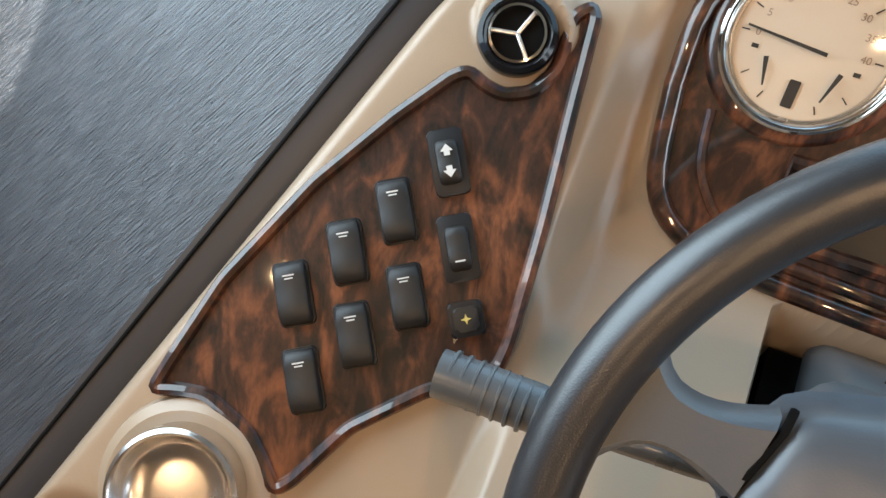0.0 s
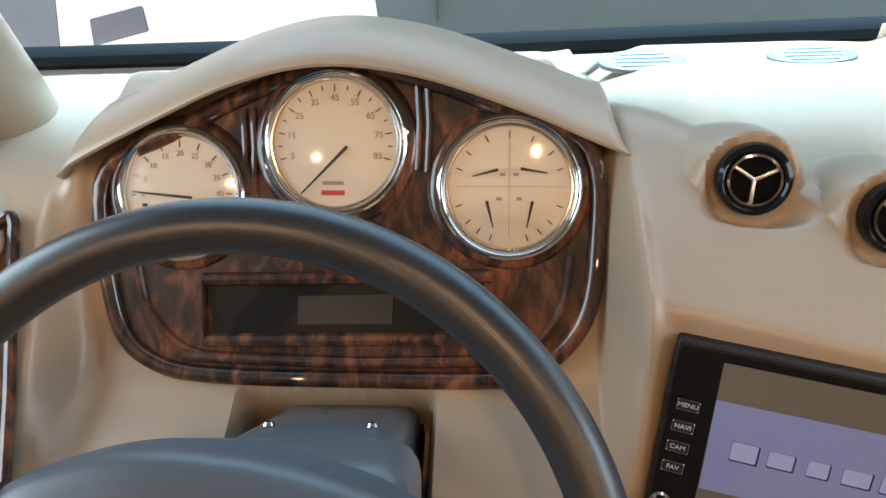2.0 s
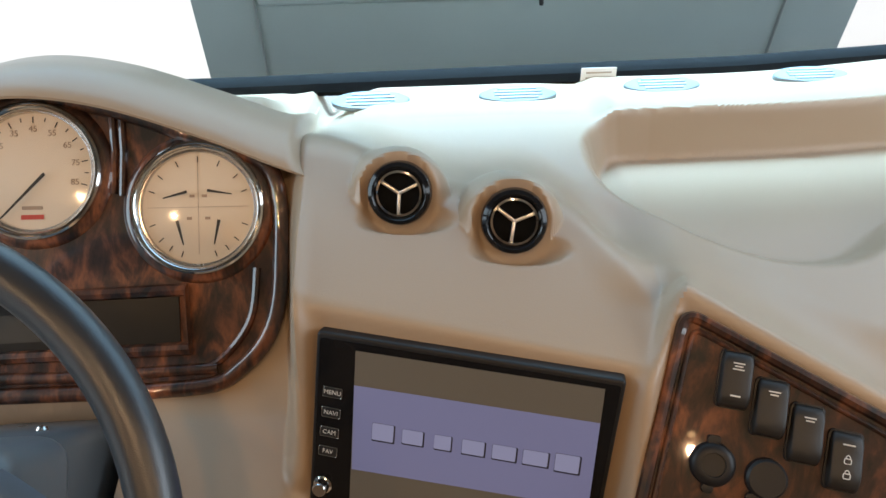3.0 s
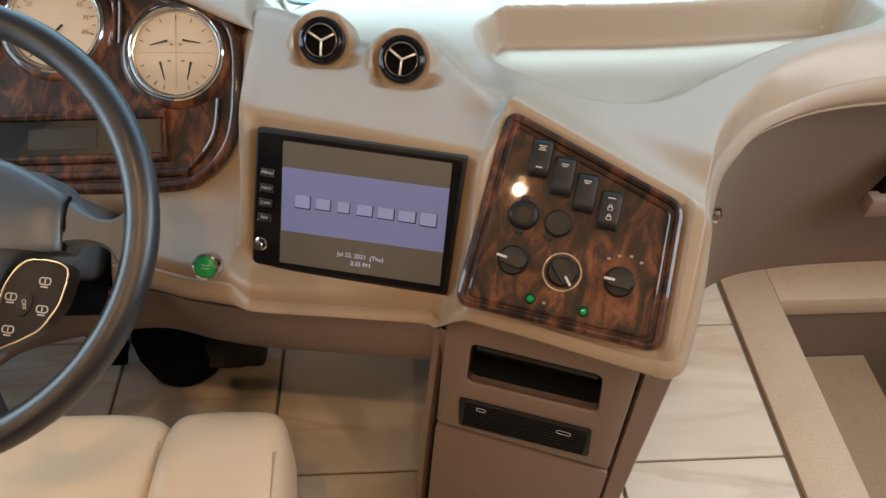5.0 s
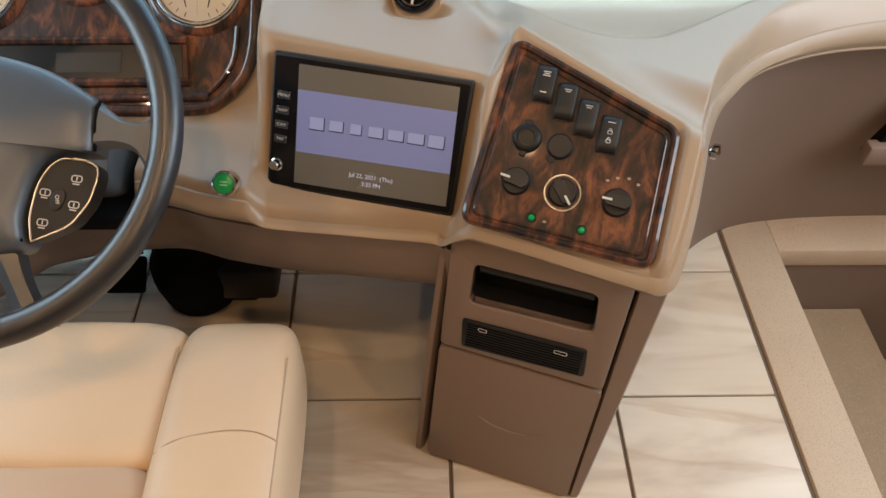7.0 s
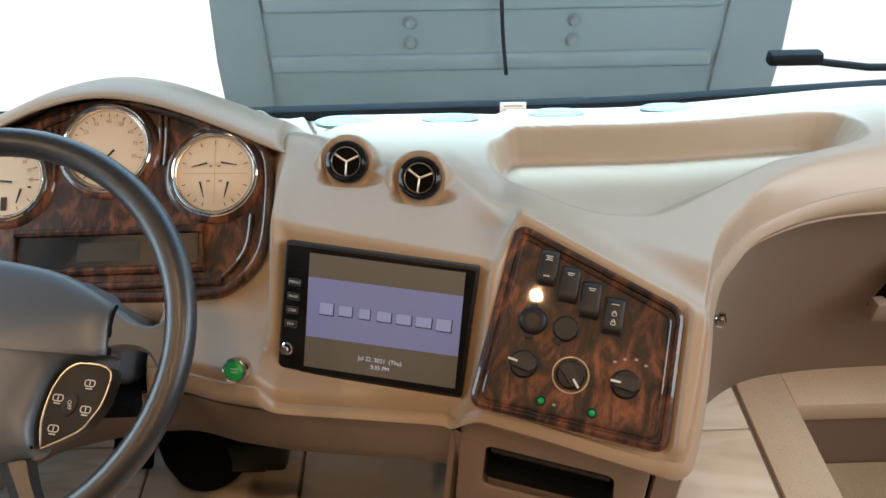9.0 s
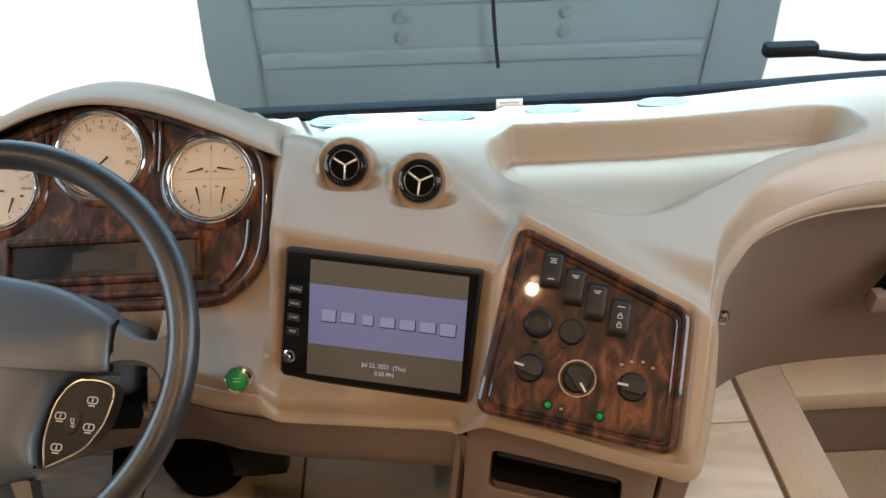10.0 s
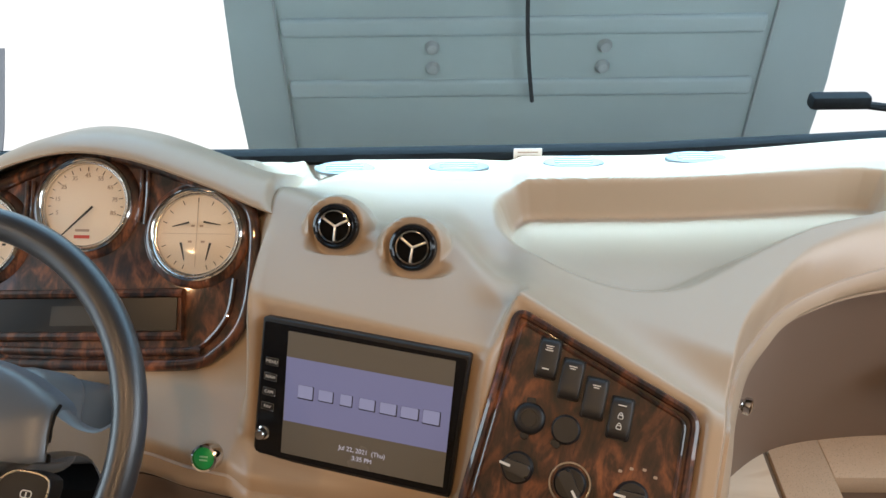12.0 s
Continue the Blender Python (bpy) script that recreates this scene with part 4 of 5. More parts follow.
for x, y, a in ((-0.0422, 0.0158, 95), (-0.0015, 0.0132, -115)):
    so = part("socket", lathe([(0.0, 0.006), (0.009, 0.006), (0.0095, 0.0075), (0.012, 0.0075), (0.0155, 0.006), (0.0175, 0.003), (0.0175, 0.0)] if a > 0 else [(0.0, 0.007), (0.0135, 0.007), (0.0155, 0.005), (0.016, 0.0)], 32), BLACK, right, "round black capped power socket", T(x, y, 0.003))
    part("tab", prism(rounded(0.010, 0.007, 0.002), 0, 0.004, 0.001), BLACK, so, "", T(0.019 * math.cos(radians(a)), 0.019 * math.sin(radians(a)), 0, 0, 0, a + 90))
    if a > 0:
        part("tab", prism(rounded(0.009, 0.008, 0.003), 0, 0.004, 0.001), BLACK, so, "", T(0.019 * math.cos(radians(a - 190)), 0.019 * math.sin(radians(a - 190)), 0, 0, 0, a + 80))


def heater_knob(x, y, ang):
    kb = part("knob", lathe([(0.0, 0.006), (0.015, 0.006), (0.0165, 0.004), (0.0175, 0.0)], 36), BLACK, right, "black rotary knob", T(x, y, 0.003))
    part("grip", prism(round_poly([(-0.017, -0.0055), (0.015, -0.0075), (0.015, 0.0075), (-0.017, 0.0055)], 0.004, 4), 0.004, 0.018, 0.003), ROCK, kb, "", T(0, 0, 0, 0, 0, ang))
    part("pointer", box(0.012, 0.0026, 0.0012, at=(-0.0125, 0, 0.0184)), PRINT, kb, "white pointer line", T(0, 0, 0, 0, 0, ang))
    return kb


heater_knob(-0.0440, -0.0380, -8)
kmid = heater_knob(0.0134, -0.0405, 128)
part("dial_ring", lathe([(0.0205, 0.0), (0.0208, 0.0012), (0.0222, 0.0012), (0.0225, 0.0)], 40), DIMCHROME, kmid, "fine bright dial ring")
heater_knob(0.0778, -0.0390, -2)
for x, y in ((-0.0162, -0.0772), (0.0449, -0.0795)):
    ld = part("indicator_lamp", lathe([(0.0, 0.006), (0.003, 0.005), (0.0042, 0.002), (0.0045, 0.0)], 20), GREENL, right, "small green indicator lamp", T(x, y, 0.003))
    part("lamp_collar", lathe([(0.0045, 0.0), (0.005, 0.0022), (0.0062, 0.0018), (0.0064, 0.0)], 20), BLACK, ld)
for x, y in ((0.062, -0.015), (0.073, -0.010), (0.086, -0.008), (0.098, -0.013), (0.000, -0.079)):
    part("symbol_mark", prism(rounded(0.0042, 0.003, 0.0012), 0.003, 0.0034), FAINT, right, "", T(x, y, 0))

# ---------------------------------------------------------------- touch screen unit
scr = thing("touch_screen_unit", F_SCR, "black touch screen unit showing a blue start picture, in the dashboard", "touch screen")
so_ = round_poly(SCREEN_OUT, 0.004, 3)
part("housing", prism(so_, -0.03, 0.010, 0.0025), BLACK, scr)
part("front_glass", prism(round_poly([(-0.1265, 0.0795), (0.1245, 0.0845), (0.1235, -0.0785), (-0.1215, -0.0870)], 0.003, 2), 0.0100, 0.0108), GLOSS, scr)
disp = part("display", prism([(-0.0945, 0.0735), (0.1125, 0.0800), (0.1180, -0.0705), (-0.0875, -0.0790)], 0.0108, 0.0113), SCRG, scr, "lit grey display")
part("picture", prism([(-0.0930, 0.0420), (0.1135, 0.0500), (0.1165, -0.0280), (-0.0885, -0.0375)], 0.0113, 0.0117), SCRB, disp, "blue start picture")
for k, w in enumerate((0.021, 0.020, 0.016, 0.021, 0.022, 0.023, 0.022)):
    x, y, h = -0.0640 + 0.0262 * k, 0.0035 + 0.0009 * k, (0.0175 if k in (0, 6) else 0.0145)
    part("wordmark_bar", prism(rounded(w * 0.98, h, 0.001, 2), 0.0117, 0.0119), SCRD, disp, "", T(x + 0.0006, y - 0.0006, 0, 0, 0, 2), smooth=False)
    part("wordmark_bar", prism(rounded(w * 0.90, h * 0.90, 0.001, 2), 0.0119, 0.0121), SCRB2, disp, "pale bar of the picture's wordmark", T(x, y, 0, 0, 0, 2), smooth=False)
writing("date_text", "Jul 22, 2021  (Thu)", 0.0078, SCRW, disp, T(0.0155, -0.0530, 0.0116, 0, 0, 2))
writing("time_text", "3:35 PM", 0.0078, SCRW, disp, T(0.0165, -0.0630, 0.0116, 0, 0, 2))
for txt, y in (("MENU", 0.0314), ("NAVI", 0.0122), ("CAM", -0.0065), ("FAV", -0.0253)):
    bt = part("button", prism(rounded(0.017, 0.0095, 0.001), 0.0106, 0.0116, 0.0004), BLACK, scr, "", T(-0.1115, y, 0))
    part("button_outline", tube([(x, yy, 0.0116) for x, yy in rounded(0.0165, 0.009, 0.001, 2)], 0.00022, True, 4), STEEL, bt)
    writing("button_text", txt, 0.0056, PRINT, bt, T(0, 0, 0.0118))
part("volume_knob", lathe([(0.0, 0.021), (0.0055, 0.021), (0.0066, 0.0195), (0.0068, 0.012), (0.0085, 0.0108)], 28), CHROME, scr, "small chrome volume knob", T(-0.1140, -0.0600, 0))

# green start button
btn = thing("start_button", frame_of((0.424, 0.217, 0.537), (-0.1, -0.75, 0.66)), "round green start button in a chrome ring on the dashboard", "push button")
part("ring", lathe([(0.0125, 0.004), (0.0135, 0.007), (0.0160, 0.006), (0.0172, 0.001), (0.0172, -0.012)], 36), CHROME, btn)
part("cap", lathe([(0.0, 0.006), (0.0105, 0.0055), (0.0125, 0.004)], 32), GREENB, btn, "green lit cap")
for k in (0, 1):
    part("print_bar", box(0.010, 0.0018, 0.0004), material("pale_green_print", (0.25, 0.5, 0.3), 0.5), btn, "", T(0, 0.002 - 0.004 * k, 0.0062))

# ---------------------------------------------------------------- centre console
con = thing("centre_console", F_CON, "moulded taupe centre console standing on the floor", "console")
b = bmesh.new()
prof = [(-0.022, 0.002, 0.055, 0.0), (-0.018, 0.25, 0.03, 0.0), (-0.012, 0.44, 0.0, 0.0), (-0.010, 0.508, 0.0, 0.0)]
rows = []
for (ul, v, _, _), ur in zip(prof, (0.266, 0.277, 0.284, 0.286)):
    rows.append([(ul + 0.01, v, -0.30), (ul - 0.004, v, -0.05), (ul, v, -0.004), (ul + 0.008, v, -0.004), (ul + 0.013, v, -0.012), (ul + 0.013, v, -0.060), (0.2490, v, -0.060), (0.2490, v, -0.010), (0.252, v, -0.004), (ur - 0.003, v, -0.008), (ur, v, -0.016), (ur + 0.008, v, -0.09), (ur + 0.006, v, -0.17), (ur - 0.02, v, -0.24)])
part("body", grid_mesh(rows), BROWN, con)
CUB = round_poly([(0.0390, 0.460), (0.2040, 0.4635), (0.2110, 0.395), (0.0385, 0.388)], 0.012, 5)
OUT = round_poly([(0.004, 0.5000), (0.2445, 0.4985), (0.2455, 0.290), (0.003, 0.290)], 0.008, 5)
rows = []
for t, z in ((0.0, -0.016), (0.0, 0.001), (0.02, 0.003), (0.05, 0.004), (0.93, 0.004), (0.98, 0.003), (1.0, 0.0), (1.0, -0.012)):
    rows.append([(a[0] + (c[0] - a[0]) * t, a[1] + (c[1] - a[1]) * t, z) for a, c in zip(OUT + OUT[:1], CUB + CUB[:1])])
part("upper_panel", grid_mesh(rows), BROWN, con, "upper taupe panel")
cub = part("cubby", grid_mesh([[(x, y, z) for x, y in CUB + CUB[:1]] for z in (0.0, -0.02, -0.045)]), BLACK, con, "black open storage slot")
part("cubby_back", prism(CUB, -0.050, -0.044), RUBBER_SHADE, cub)
part("cubby_roll", tube([(0.045, 0.447, -0.020), (0.125, 0.449, -0.020), (0.200, 0.450, -0.020)], 0.014, seg=14), BLACK, cub, "rounded inner edge")
part("drawer", prism(round_poly([(0.003, 0.284), (0.2465, 0.284), (0.2460, 0.008), (0.001, 0.008)], 0.007, 4), -0.016, 0.003, 0.003), BROWN, con, "lower taupe storage drawer")
part("finger_pull", tube([(p.x, p.y, p.z) for p in curve_at([(0.075, 0.152, 0.0035), (0.10, 0.138, 0.002), (0.13, 0.133, 0.0015), (0.16, 0.138, 0.002), (0.185, 0.152, 0.0035)], 6)], [0.0005 + 0.004 * math.sin(math.pi * i / 24) for i in range(25)], seg=8), BROWN, con, "curved finger pull")
usb = part("outlet_plate", prism(round_poly([(0.0325, 0.358), (0.2100, 0.364), (0.2150, 0.311), (0.0360, 0.303)], 0.006, 3), 0.0042, 0.008, 0.0015), BLACK, con, "ribbed black plate with outlets")
for k in range(9):
    part("rib", box(0.165, 0.0016, 0.0012), RUBBER_SHADE, usb, "", T(0.124, 0.313 + 0.0052 * k, 0.0083, 0, 0, 2))
for x, w in ((0.064, 0.012), (0.176, 0.018)):
    part("outlet", tube([(xx, yy, 0) for xx, yy in rounded(w, 0.006, 0.002, 2)], 0.0005, True, 4), PRINT, usb, "small outlined outlet", T(x, 0.347, 0.0088))
part("seam_line", tube([(-0.010, 0.5045, -0.003), (0.12, 0.5040, 0.003), (0.284, 0.502, -0.005)], 0.0022, seg=6), SEAMM, con)

# ---------------------------------------------------------------- steering wheel and column
wheel = thing("steering_wheel", F_WHEEL @ T(0, 0, 0, 0, 0, -9), "dark grey leather steering wheel with a padded hub", "steering wheel")
RW = 0.213
part("rim", tube([(RW * math.cos(a), RW * math.sin(a), 0) for a in [2 * math.pi * i / 120 for i in range(120)]], 0.0160, True, 18), WHEEL, wheel)
half = [(0.0, 0.083), (0.045, 0.080), (0.079, 0.0735), (0.110, 0.062), (0.1375, 0.0460), (0.1425, 0.020), (0.1445, -0.004), (0.127, -0.008), (0.105, -0.016), (0.0935, -0.038), (0.0895, -0.080), (0.095, -0.106), (0.080, -0.118), (0.04, -0.128), (0.0, -0.131)]
padp = curve_at([(x, y, 0) for x, y in half + [(-x, y) for x, y in half[-2:0:-1]] + half[:1]], 3)[:-1]
rows = []
pc = [(p.x, p.y) for p in padp]
for sc, z in ((1.0, -0.030), (1.0, -0.004), (0.993, 0.004), (0.975, 0.0095), (0.94, 0.0130), (0.86, 0.0165), (0.7, 0.0195), (0.45, 0.0215), (0.2, 0.022), (0.02, 0.022)):
    rows.append([(x * sc, -0.015 + (y + 0.015) * sc, z - 2.4 * max(0.0, (-0.015 + (y + 0.015) * sc)) ** 2) for x, y in pc + pc[:1]])
part("hub_pad", grid_mesh(rows), PAD, wheel, "padded vinyl hub")
for s in (1, -1):
    rows = []
    for i in range(13):
        t = i / 12
        x = s * (0.1435 + (RW - 0.1435 - 0.004) * t)
        hw = 0.0235 - 0.010 * math.sin(math.pi * min(1, t * 1.15)) + 0.030 * max(0, t - 0.55) ** 2 / 0.2
        cy = 0.0215 - 0.006 * t
        zc = 0.003 - 0.005 * t
        rows.append([(x, cy - hw, zc - 0.012), (x, cy - hw * 0.93, zc + 0.001), (x, cy - hw * 0.7, zc + 0.006), (x, cy + hw * 0.7, zc + 0.006), (x, cy + hw * 0.93, zc + 0.001), (x, cy + hw, zc - 0.012), (x, cy, zc - 0.018), (x, cy - hw, zc - 0.012)])
    part("spoke", grid_mesh(rows), PAD, wheel)
    part("pad_gap", tube([(s * 0.1395, 0.0475, 0.000), (s * 0.1405, 0.040, 0.0065), (s * 0.1435, 0.018, 0.0080), (s * 0.1455, -0.004, 0.004)], 0.0020, seg=6), RUBBER_SHADE, wheel)
    rows = []
    for i in range(9):
        t = i / 8
        cx, cy = s * (0.070 + 0.045 * t), -0.116 - 0.066 * t
        hw = 0.022 - 0.006 * math.sin(math.pi * t)
        rows.append([(cx - hw, cy, -0.014), (cx - hw * 0.8, cy, -0.001), (cx, cy, 0.004), (cx + hw * 0.8, cy, -0.001), (cx + hw, cy, -0.014), (cx, cy, -0.02), (cx - hw, cy, -0.014)])
    part("lower_spoke", grid_mesh(rows), WHEEL, wheel)
    part("pad_groove", tube([(s * 0.035, -0.119, 0.010), (s * 0.065, -0.113, 0.009), (s * 0.094, -0.102, 0.007)], 0.0018, seg=6), RUBBER_SHADE, wheel)
    pp = [(0.1016, -0.1023), (0.0958, -0.0800), (0.0962, -0.058), (0.0992, -0.0396), (0.1093, -0.0215), (0.1247, -0.0146), (0.1516, -0.0194), (0.1512, -0.0491), (0.1440, -0.0670), (0.1330, -0.0827)]
    ps = [(q.x * s, q.y) for q in curve_at([(x, y, 0) for x, y in pp + pp[:1]], 4)[:-1]]
    pod = part("switch_pod", prism(ps, -0.02, 0.005, 0.0015), BLACK, wheel, "black switch pod with a chrome edge")
    part("chrome_edge", tube([(x, y, 0.0050) for x, y in ps], 0.0011, True, 6), DIMCHROME, pod)
    part("centre_key", prism([(0.0068 * math.cos(2 * math.pi * i / 20), 0.0118 * math.sin(2 * math.pi * i / 20)) for i in range(20)], 0.004, 0.0068, 0.001), ROCK, pod, "", T(s * 0.1195, -0.0575, 0, 0, 0, -10))
    writing("key_text", "OFF", 0.0055, PRINT, pod, T(s * 0.1195, -0.0575, 0.0071, 0, 0, -80))
    for ix, iy in ((0.1340, -0.0340), (0.1060, -0.0520), (0.1360, -0.0600), (0.1090, -0.0820)):
        part("switch_icon", tube([(x, y, 0) for x, y in rounded(0.0100, 0.0062, 0.0020, 2)], 0.0006, True, 4), PRINT, pod, "", T(s * ix, iy, 0.0053))
        part("switch_icon", box(0.0065, 0.0012, 0.0006), PRINT, pod, "", T(s * ix, iy - 0.0054, 0.0053), smooth=False)
        part("switch_icon", box(0.0010, 0.0040, 0.0006), PRINT, pod, "", T(s * ix, iy, 0.0053), smooth=False)

col = thing("steering_column", F_WHEEL, "grey plastic steering column shroud rising through the dashboard", "steering column")
part("upper_shroud", box(0.19, 0.11, 0.11, 0.024, 4, (0.0, 0.014, -0.105)), COLUMN, col)
part("lower_shroud", box(0.130, 0.10, 0.20, 0.016, 3, (0.008, 0.018, -0.24)), COLUMN, col)
part("neck", lathe([(0.06, -0.02), (0.066, -0.05), (0.07, -0.07)], 36), COLUMN, col, "round neck behind the wheel")
for x in (-0.035, 0.05):
    part("screw", lathe([(0.0, 0.004), (0.004, 0.003), (0.0055, 0.0)], 16), STEEL, col, "", T(x, 0.069, -0.19, -90))
notch = thing("column_opening", T(0.20, 0.33, 0.529), "opening in the dashboard round the steering column, its shade a black sheet", "opening")
# black plate that paints the depth of the opening dark
part("gap_shade", prism([(-0.080, -0.12), (0.080, -0.12), (0.080, 0.018), (-0.080, 0.018)], -0.072, -0.050), RUBBER_SHADE, notch)
stalk = thing("indicator_stalk", F_WHEEL, "ribbed grey indicator stalk beside the steering column", "stalk")
part("arm", tube([(-0.07, 0.02, -0.07), (-0.15, 0.014, -0.06), (-0.22, 0.010, -0.055)], 0.008, seg=12), COLUMN, stalk)
part("grip", tube([(-0.205, 0.010, -0.056), (-0.23, 0.010, -0.055), (-0.285, 0.008, -0.053)], [0.0115, 0.0135, 0.0135], seg=16), COLUMN, stalk, "ribbed grip")
for k in range(9):
    xk = -0.222 - 0.007 * k
    part("rib", tube([(xk, 0.009 + 0.0132 * math.cos(a), -0.0545 + 0.0132 * math.sin(a)) for a in [2 * math.pi * i / 16 for i in range(16)]], 0.0014, True, 6), COLUMN, stalk)

# ---------------------------------------------------------------- driver's seat
seat = thing("driver_seat", T(0.17, -0.2, 0.0), "cream leather driver's seat with stitched side bolsters", "seat")


def cushion(x0, x1, y0, y1, ztop, thick, ex=3.2, crown=0.012, roll=0.0, n=26):
    rows, cx, cy = [], (x0 + x1) / 2, (y0 + y1) / 2
    b2 = bmesh.new()
    vs = []
    for i in range(2 * n + 1):
        th = -math.pi / 2 + math.pi * i / (2 * n)
        ring = []
        ct, st = math.cos(th), math.sin(th)
        for j in range(4 * n):
            ph = 2 * math.pi * j / (4 * n)
            def se(v, e):
                return math.copysign(abs(v) ** (2 / e), v)
            ax = (x1 - x0) / 2 * se(ct, ex) * se(math.cos(ph), ex * 1.6)
            ay = (y1 - y0) / 2 * se(ct, ex) * se(math.sin(ph), ex * 1.6)
            az = thick / 2 * se(st, ex)
            az += crown * (1 - (2 * ax / (x1 - x0)) ** 2) * (1 if st > 0 else 0)
            ring.append((cx + ax, cy + ay, ztop - thick / 2 + az))
        ring.append(ring[0])
        rows.append(ring)
    grid_mesh(rows, b2)
    bmesh.ops.remove_doubles(b2, verts=b2.verts, dist=1e-5)
    return b2


inv_seat = seat.matrix_world.inverted()


def seat_part(name, bm, mat, label=""):
    bmesh.ops.transform(bm, matrix=inv_seat, verts=bm.verts)
    return part(name, bm, mat, seat, label)


seat_part("front_cushion", cushion(-0.04, 0.376, -0.11, 0.104, 0.414, 0.13, 5.0, 0.003), SEAT)
seat_part("centre_cushion", cushion(-0.04, 0.374, -0.52, -0.088, 0.409, 0.12, 6.5, 0.003), SEATIN, "slightly darker insert")
seat_part("bolster", cushion(0.358, 0.520, -0.52, 0.110, 0.420, 0.17, 4.4, 0.004), SEAT, "stitched side bolster")
seat_part("bolster", cushion(-0.20, -0.03, -0.52, 0.110, 0.420, 0.17, 4.4, 0.004), SEAT, "stitched side bolster")
seat_part("seam", tube([(0.365, y, 0.4015) for y in np.linspace(-0.5, 0.058, 20)], 0.0011, seg=6), THREAD)
seat_part("cross_seam", tube([(p.x, p.y, p.z) for p in curve_at([(0.368, -0.090, 0.4064), (0.386, -0.083, 0.4190), (0.41, -0.076, 0.4225), (0.45, -0.070, 0.4238), (0.48, -0.071, 0.4225), (0.497, -0.075, 0.4172), (0.5065, -0.078, 0.4108)], 6)], 0.0010, seg=6), THREAD)
seat_part("piping", tube([(0.5065, y, 0.4104) for y in np.linspace(-0.48, 0.035, 24)], 0.0012, seg=6), THREAD, "stitched piping")
seat_part("base", box(0.46, 0.50, 0.22, 0.03, 3, (0.17, -0.26, 0.17)), RUBBER_SHADE, "black seat base")
seat_part("foot", box(0.40, 0.44, 0.06, 0.01, 2, (0.17, -0.26, 0.03)), RUBBER_SHADE, "black floor mount")

# pedals
ped = thing("brake_pedal", T(0.12, 0.42, 0.0), "black brake pedal on its arm under the dashboard", "pedal")
part("plate", box(0.075, 0.07, 0.016, 0.006, 2), RUBBER_SHADE, ped, "ribbed rubber plate", T(0.0, 0.0, 0.10, 35))
for k in range(5):
    part("rib", box(0.065, 0.006, 0.005, 0.001, 1), RUBBER_SHADE, ped, "", T(0.0, -0.026 + 0.014 * k, 0.089 + 0.0098 * k, 35))
part("arm", tube([(0.0, 0.01, 0.11), (0.02, 0.08, 0.20), (0.03, 0.14, 0.33)], 0.014, seg=10), BLACK, ped)
part("mount", box(0.10, 0.12, 0.10, 0.02, 2, (0.03, 0.20, 0.30)), RUBBER_SHADE, ped, "black pedal mount")
acc = thing("accelerator_pedal", T(0.27, 0.45, 0.0), "black accelerator pedal with a broad hinge block on the tiled floor", "pedal")
part("treadle", box(0.085, 0.22, 0.018, 0.007, 2), RUBBER_SHADE, acc, "", T(-0.02, 0.06, 0.12, 38))
b = lathe([(0.0, 0.07), (0.055, 0.066), (0.075, 0.04), (0.08, 0.0), (0.078, -0.06), (0.0, -0.07)], 28)
part("hinge_drum", b, RUBBER_SHADE, acc, "rounded black hinge drum", T(-0.03, 0.0, 0.085, 12, 0, 0))
part("block", box(0.13, 0.10, 0.085, 0.012, 2, (0.065, 0.0, 0.085)), BLACK, acc)
part("foot", box(0.16, 0.08, 0.02, 0.004, 1, (0.0, 0.02, 0.010)), BLACK, acc)

# bright latch on the curved wall and the recess by the step
lat = thing("latch", frame_of((1.089, 0.354, 0.470), (0.85, -0.50, 0.1)), "small chrome latch on the curved taupe wall", "latch")
part("rose", lathe([(0.0, 0.010), (0.016, 0.008), (0.021, 0.0)], 24), CHROME, lat)
part("knob", lathe([(0.006, 0.005), (0.007, 0.018), (0.012, 0.022), (0.012, 0.030), (0.0, 0.034)], 20), CHROME, lat, "", T(0, 0.008, 0))
grab = thing("wall_recess", T(1.60, 0.60, 0.38), "recess with a grey lower lip in the taupe wall, its shade a black sheet", "recess")
# flat black sheet in place of the shade inside a hollow
part("opening", prism(round_poly([(-0.108, -0.085), (0.26, -0.085), (0.26, 0.13), (-0.035, 0.13)], 0.016, 4), -0.01, 0.012), RUBBER_SHADE, grab, "", T(0, -0.06, 0, 90))
part("lip", box(0.38, 0.03, 0.045, 0.008, 2, (0.075, -0.075, -0.065)), BROWN, grab)

# ceiling lamps
lamp = thing("ceiling_lamp", T(0.49, -0.43, 2.045), "small round warm ceiling spot lamp with a metal ring", "lamp", "ceiling spot lamps")
part("ring", lathe([(0.013, -0.004), (0.030, -0.012), (0.044, -0.006), (0.046, 0.004)], 32), CHROME, lamp)
part("lens", lathe([(0.0, -0.004), (0.013, -0.004)], 24), material("lamp_lens", (0.9, 0.8, 0.65), 0.4, emit=((1.0, 0.60, 0.28), 16.0)), lamp, "glowing warm lens")
for lx, ly in LAMPS[1:]:
    copy_thing(lamp, T(lx, ly, 2.045))

# ---------------------------------------------------------------- outside
gr = bmesh.new()
grid_mesh([[(-400 + 40 * i, -400 + 40 * j, 0) for i in range(21)] for j in range(21)], gr)
solid("ground", gr, CONC, "pale concrete yard under bright daylight", "", "structure", T(0, 0, -1.15))
tr = thing("parked_trailer", T(0.90, 1.75, -1.15), "dark grey-green trailer back parked close in front", "trailer")
part("body", prism([(-0.852, 2.7), (-0.852, 1.68), (-0.872, 1.40), (-0.872, 0.2), (0.930, 0.2), (0.930, 1.40), (0.905, 1.68), (0.905, 2.7)], 0.0, 2.6, 0.0), TRAIL, tr, "", T(0, 2.6, 0, 90))
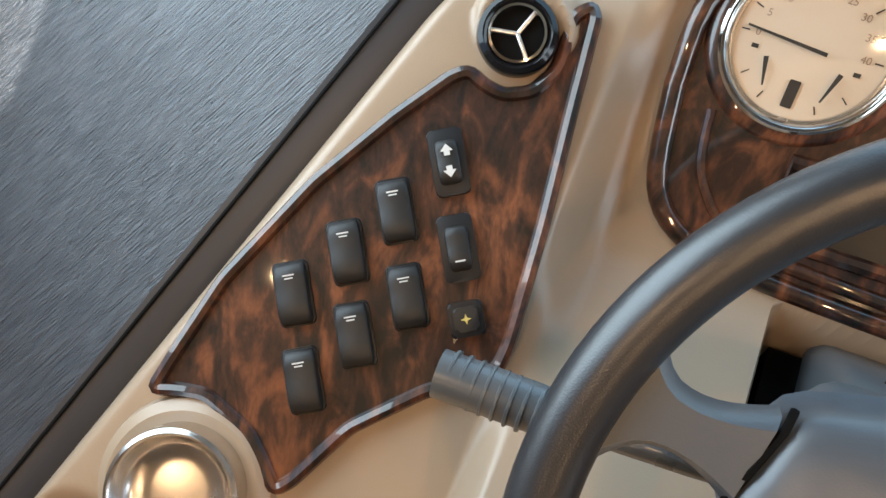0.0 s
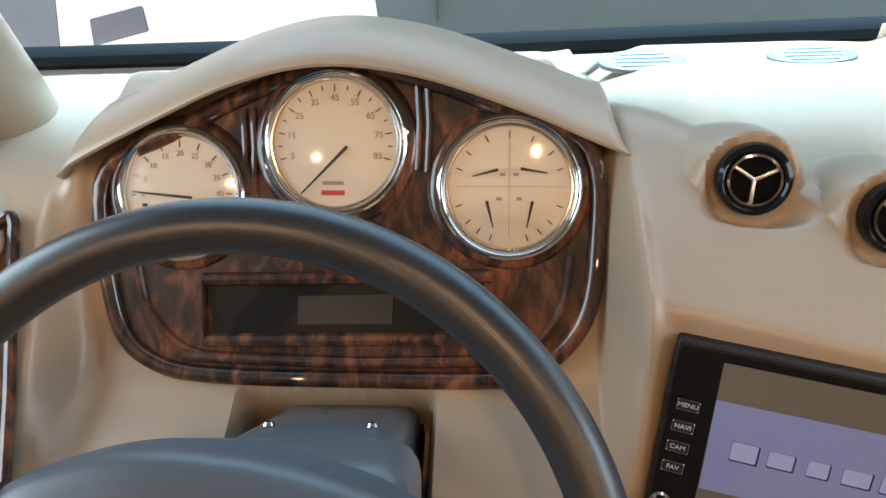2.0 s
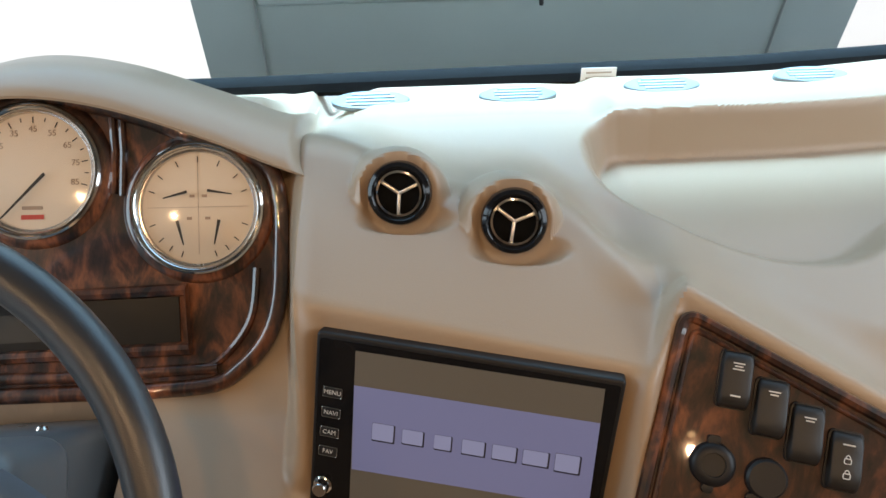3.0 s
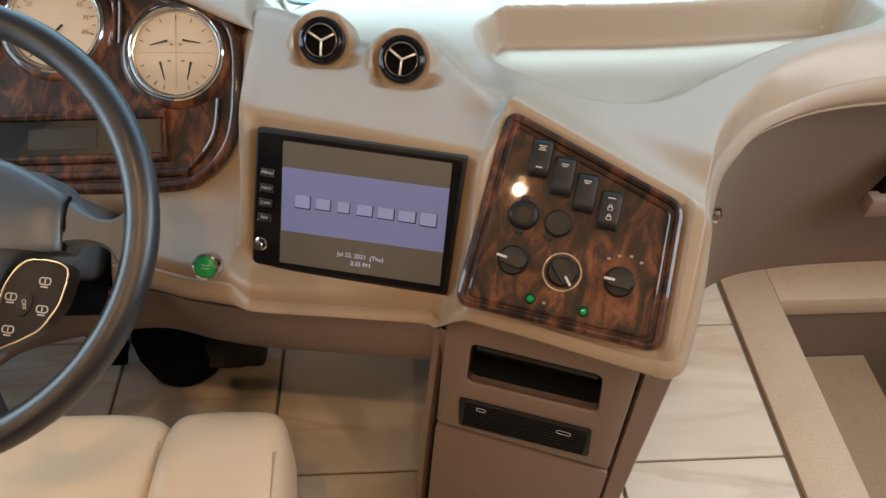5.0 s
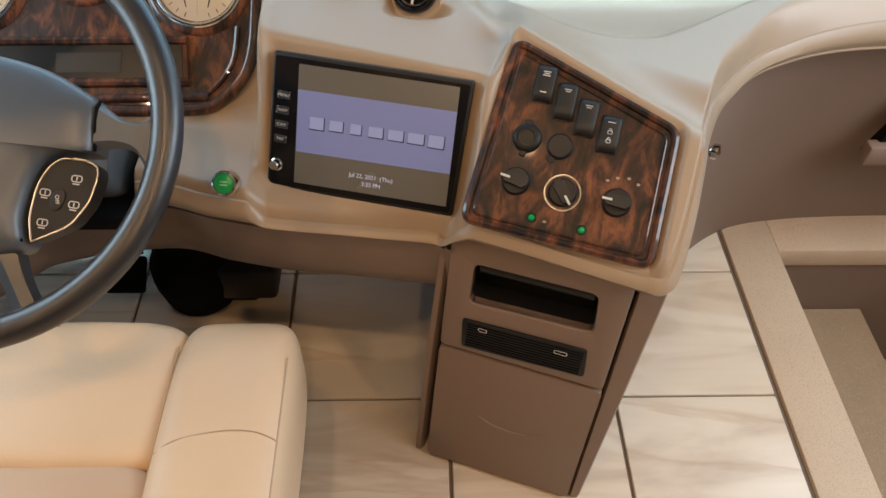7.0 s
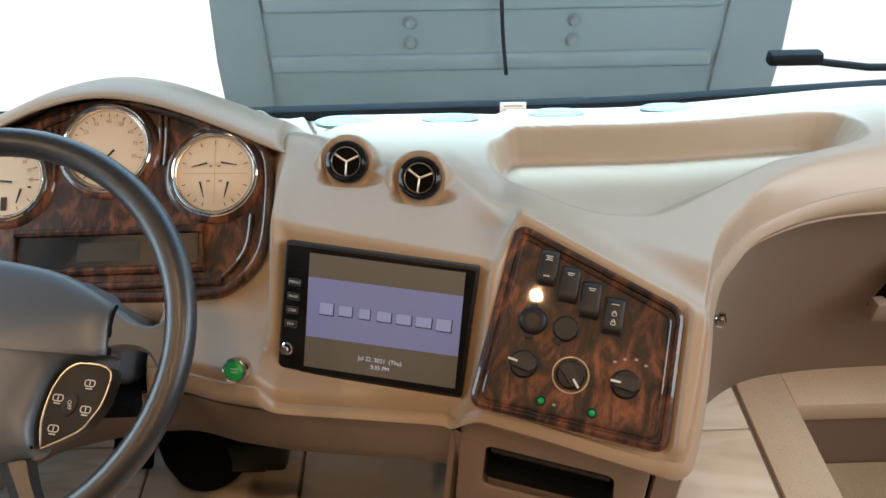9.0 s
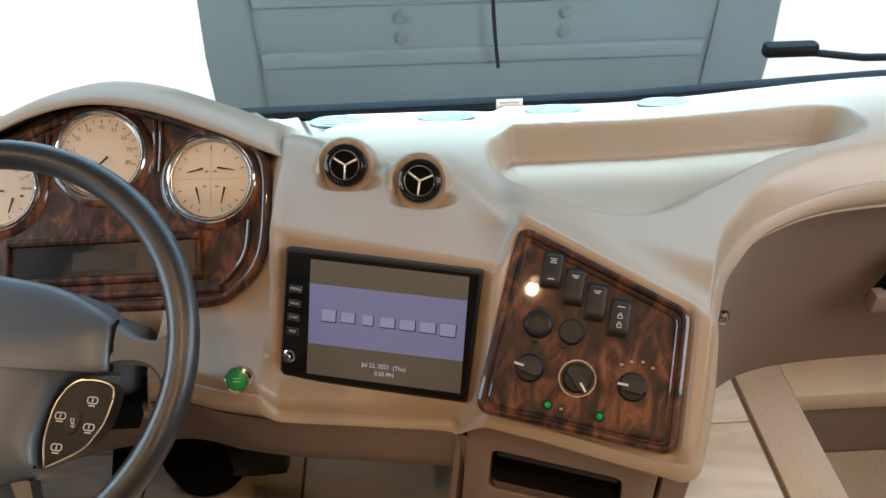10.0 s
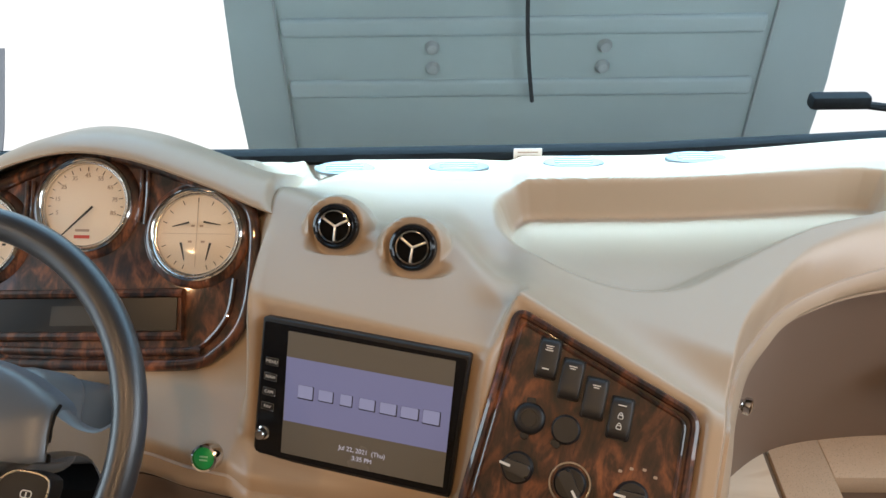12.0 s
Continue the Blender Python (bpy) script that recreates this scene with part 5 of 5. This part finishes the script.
for z in (1.39, 1.585, 1.80, 2.05):
    part("rail", box(1.40, 0.03, 0.055, 0.012, 3, (0, -0.002, z)), TRAIL, tr, "horizontal pressed rail")
for x in (-0.71, 0.72):
    part("edge_strip", box(0.006, 0.012, 1.6, 0.002, 1, (x, -0.004, 1.95)), TRAILL, tr, "thin pale edge strip")
for x in (-0.26, 0.247):
    for z in (1.455, 1.52):
        part("bolt", lathe([(0.0, 0.020), (0.014, 0.017), (0.022, 0.0)], 18), TRAILL, tr, "bolt head", T(x, -0.002, z, 90))
part("cable", tube([(p.x, p.y, p.z) for p in curve_at([(0.0, -0.05, 2.2), (0.01, -0.05, 1.7), (0.02, -0.05, 1.52), (0.04, -0.04, 1.36)], 6)], 0.006, seg=6), TRAILD, tr)
part("bumper", box(1.7, 0.2, 0.16, 0.03, 2, (0, -0.03, 0.62)), TRAILD, tr)
part("wheel", lathe([(0.0, 0.09), (0.18, 0.09), (0.30, 0.08), (0.34, 0.04), (0.34, -0.09), (0.0, -0.09)], 30), TRAILD, tr, "", T(-0.74, 1.4, 0.34, 0, 90, 0))
part("wheel", lathe([(0.0, 0.09), (0.18, 0.09), (0.30, 0.08), (0.34, 0.04), (0.34, -0.09), (0.0, -0.09)], 30), TRAILD, tr, "", T(0.74, 1.4, 0.34, 0, 90, 0))
# thin mid-grey slab laid over the left of the yard
solid("grey_patch", prism([(-2.05, 3.25), (-2.35, 3.90), (-3.0, 5.2), (-6.0, 5.2), (-6.0, 3.25)], 0.0, 0.006), material("patch_grey", (0.16, 0.17, 0.18), 0.9, var=0.15, vscale=3, grain=0.4, gscale=60), "flat mid-grey area on the pale yard", "", "structure", T(0, 0, -1.15))
# small dark grey rectangle lying on the yard, built as a plain slab
drain = thing("drain_cover", T(-1.80, 3.50, -1.148, 0, 0, 25), "flat dark grey slab on the pale yard", "drain cover")
part("frame_rim", prism(rounded(0.30, 0.27, 0.01, 2), 0.0, 0.012, 0.003), material("slab_grey", (0.14, 0.145, 0.15), 0.7, var=0.2, vscale=8, grain=0.3, gscale=80), drain)
wip = thing("windscreen_wiper", T(1.49, 0.93, 0.578), "black windscreen wiper arm outside the glass", "wiper")
part("arm", tube([(0.45, 0.03, 0.0), (0.1, 0.02, 0.01), (-0.05, 0.02, 0.03)], 0.008, seg=8), RUBBER_SHADE, wip)
part("pivot", tube([(0.45, 0.03, 0.0), (0.45, 0.0, -0.03), (0.45, -0.012, -0.09)], 0.012, seg=8), RUBBER_SHADE, wip)
part("joint", box(0.11, 0.03, 0.028, 0.008, 2, (-0.06, 0.02, 0.034)), RUBBER_SHADE, wip)

# ---------------------------------------------------------------- floor tiles, laid last
tile_me = mesh_of("tile", prism(rounded(0.3, 0.292, 0.003, 2), -0.006, 0.0, 0.0015, 1), TILE)
floor_ob = bpy.data.objects["floor"]
for iy in range(-11, 3):
    for ix in range(-3, 3):
        t_ob = new("tile", tile_me)
        t_ob.parent = floor_ob
        cx, cy = 0.42 + 0.3065 * (ix + 0.5) - 0.001, 0.206 + 0.296 * (iy + 0.5)
        t_ob.matrix_parent_inverse = floor_ob.matrix_world.inverted()
        t_ob.matrix_basis = T(cx, cy, 0.0)
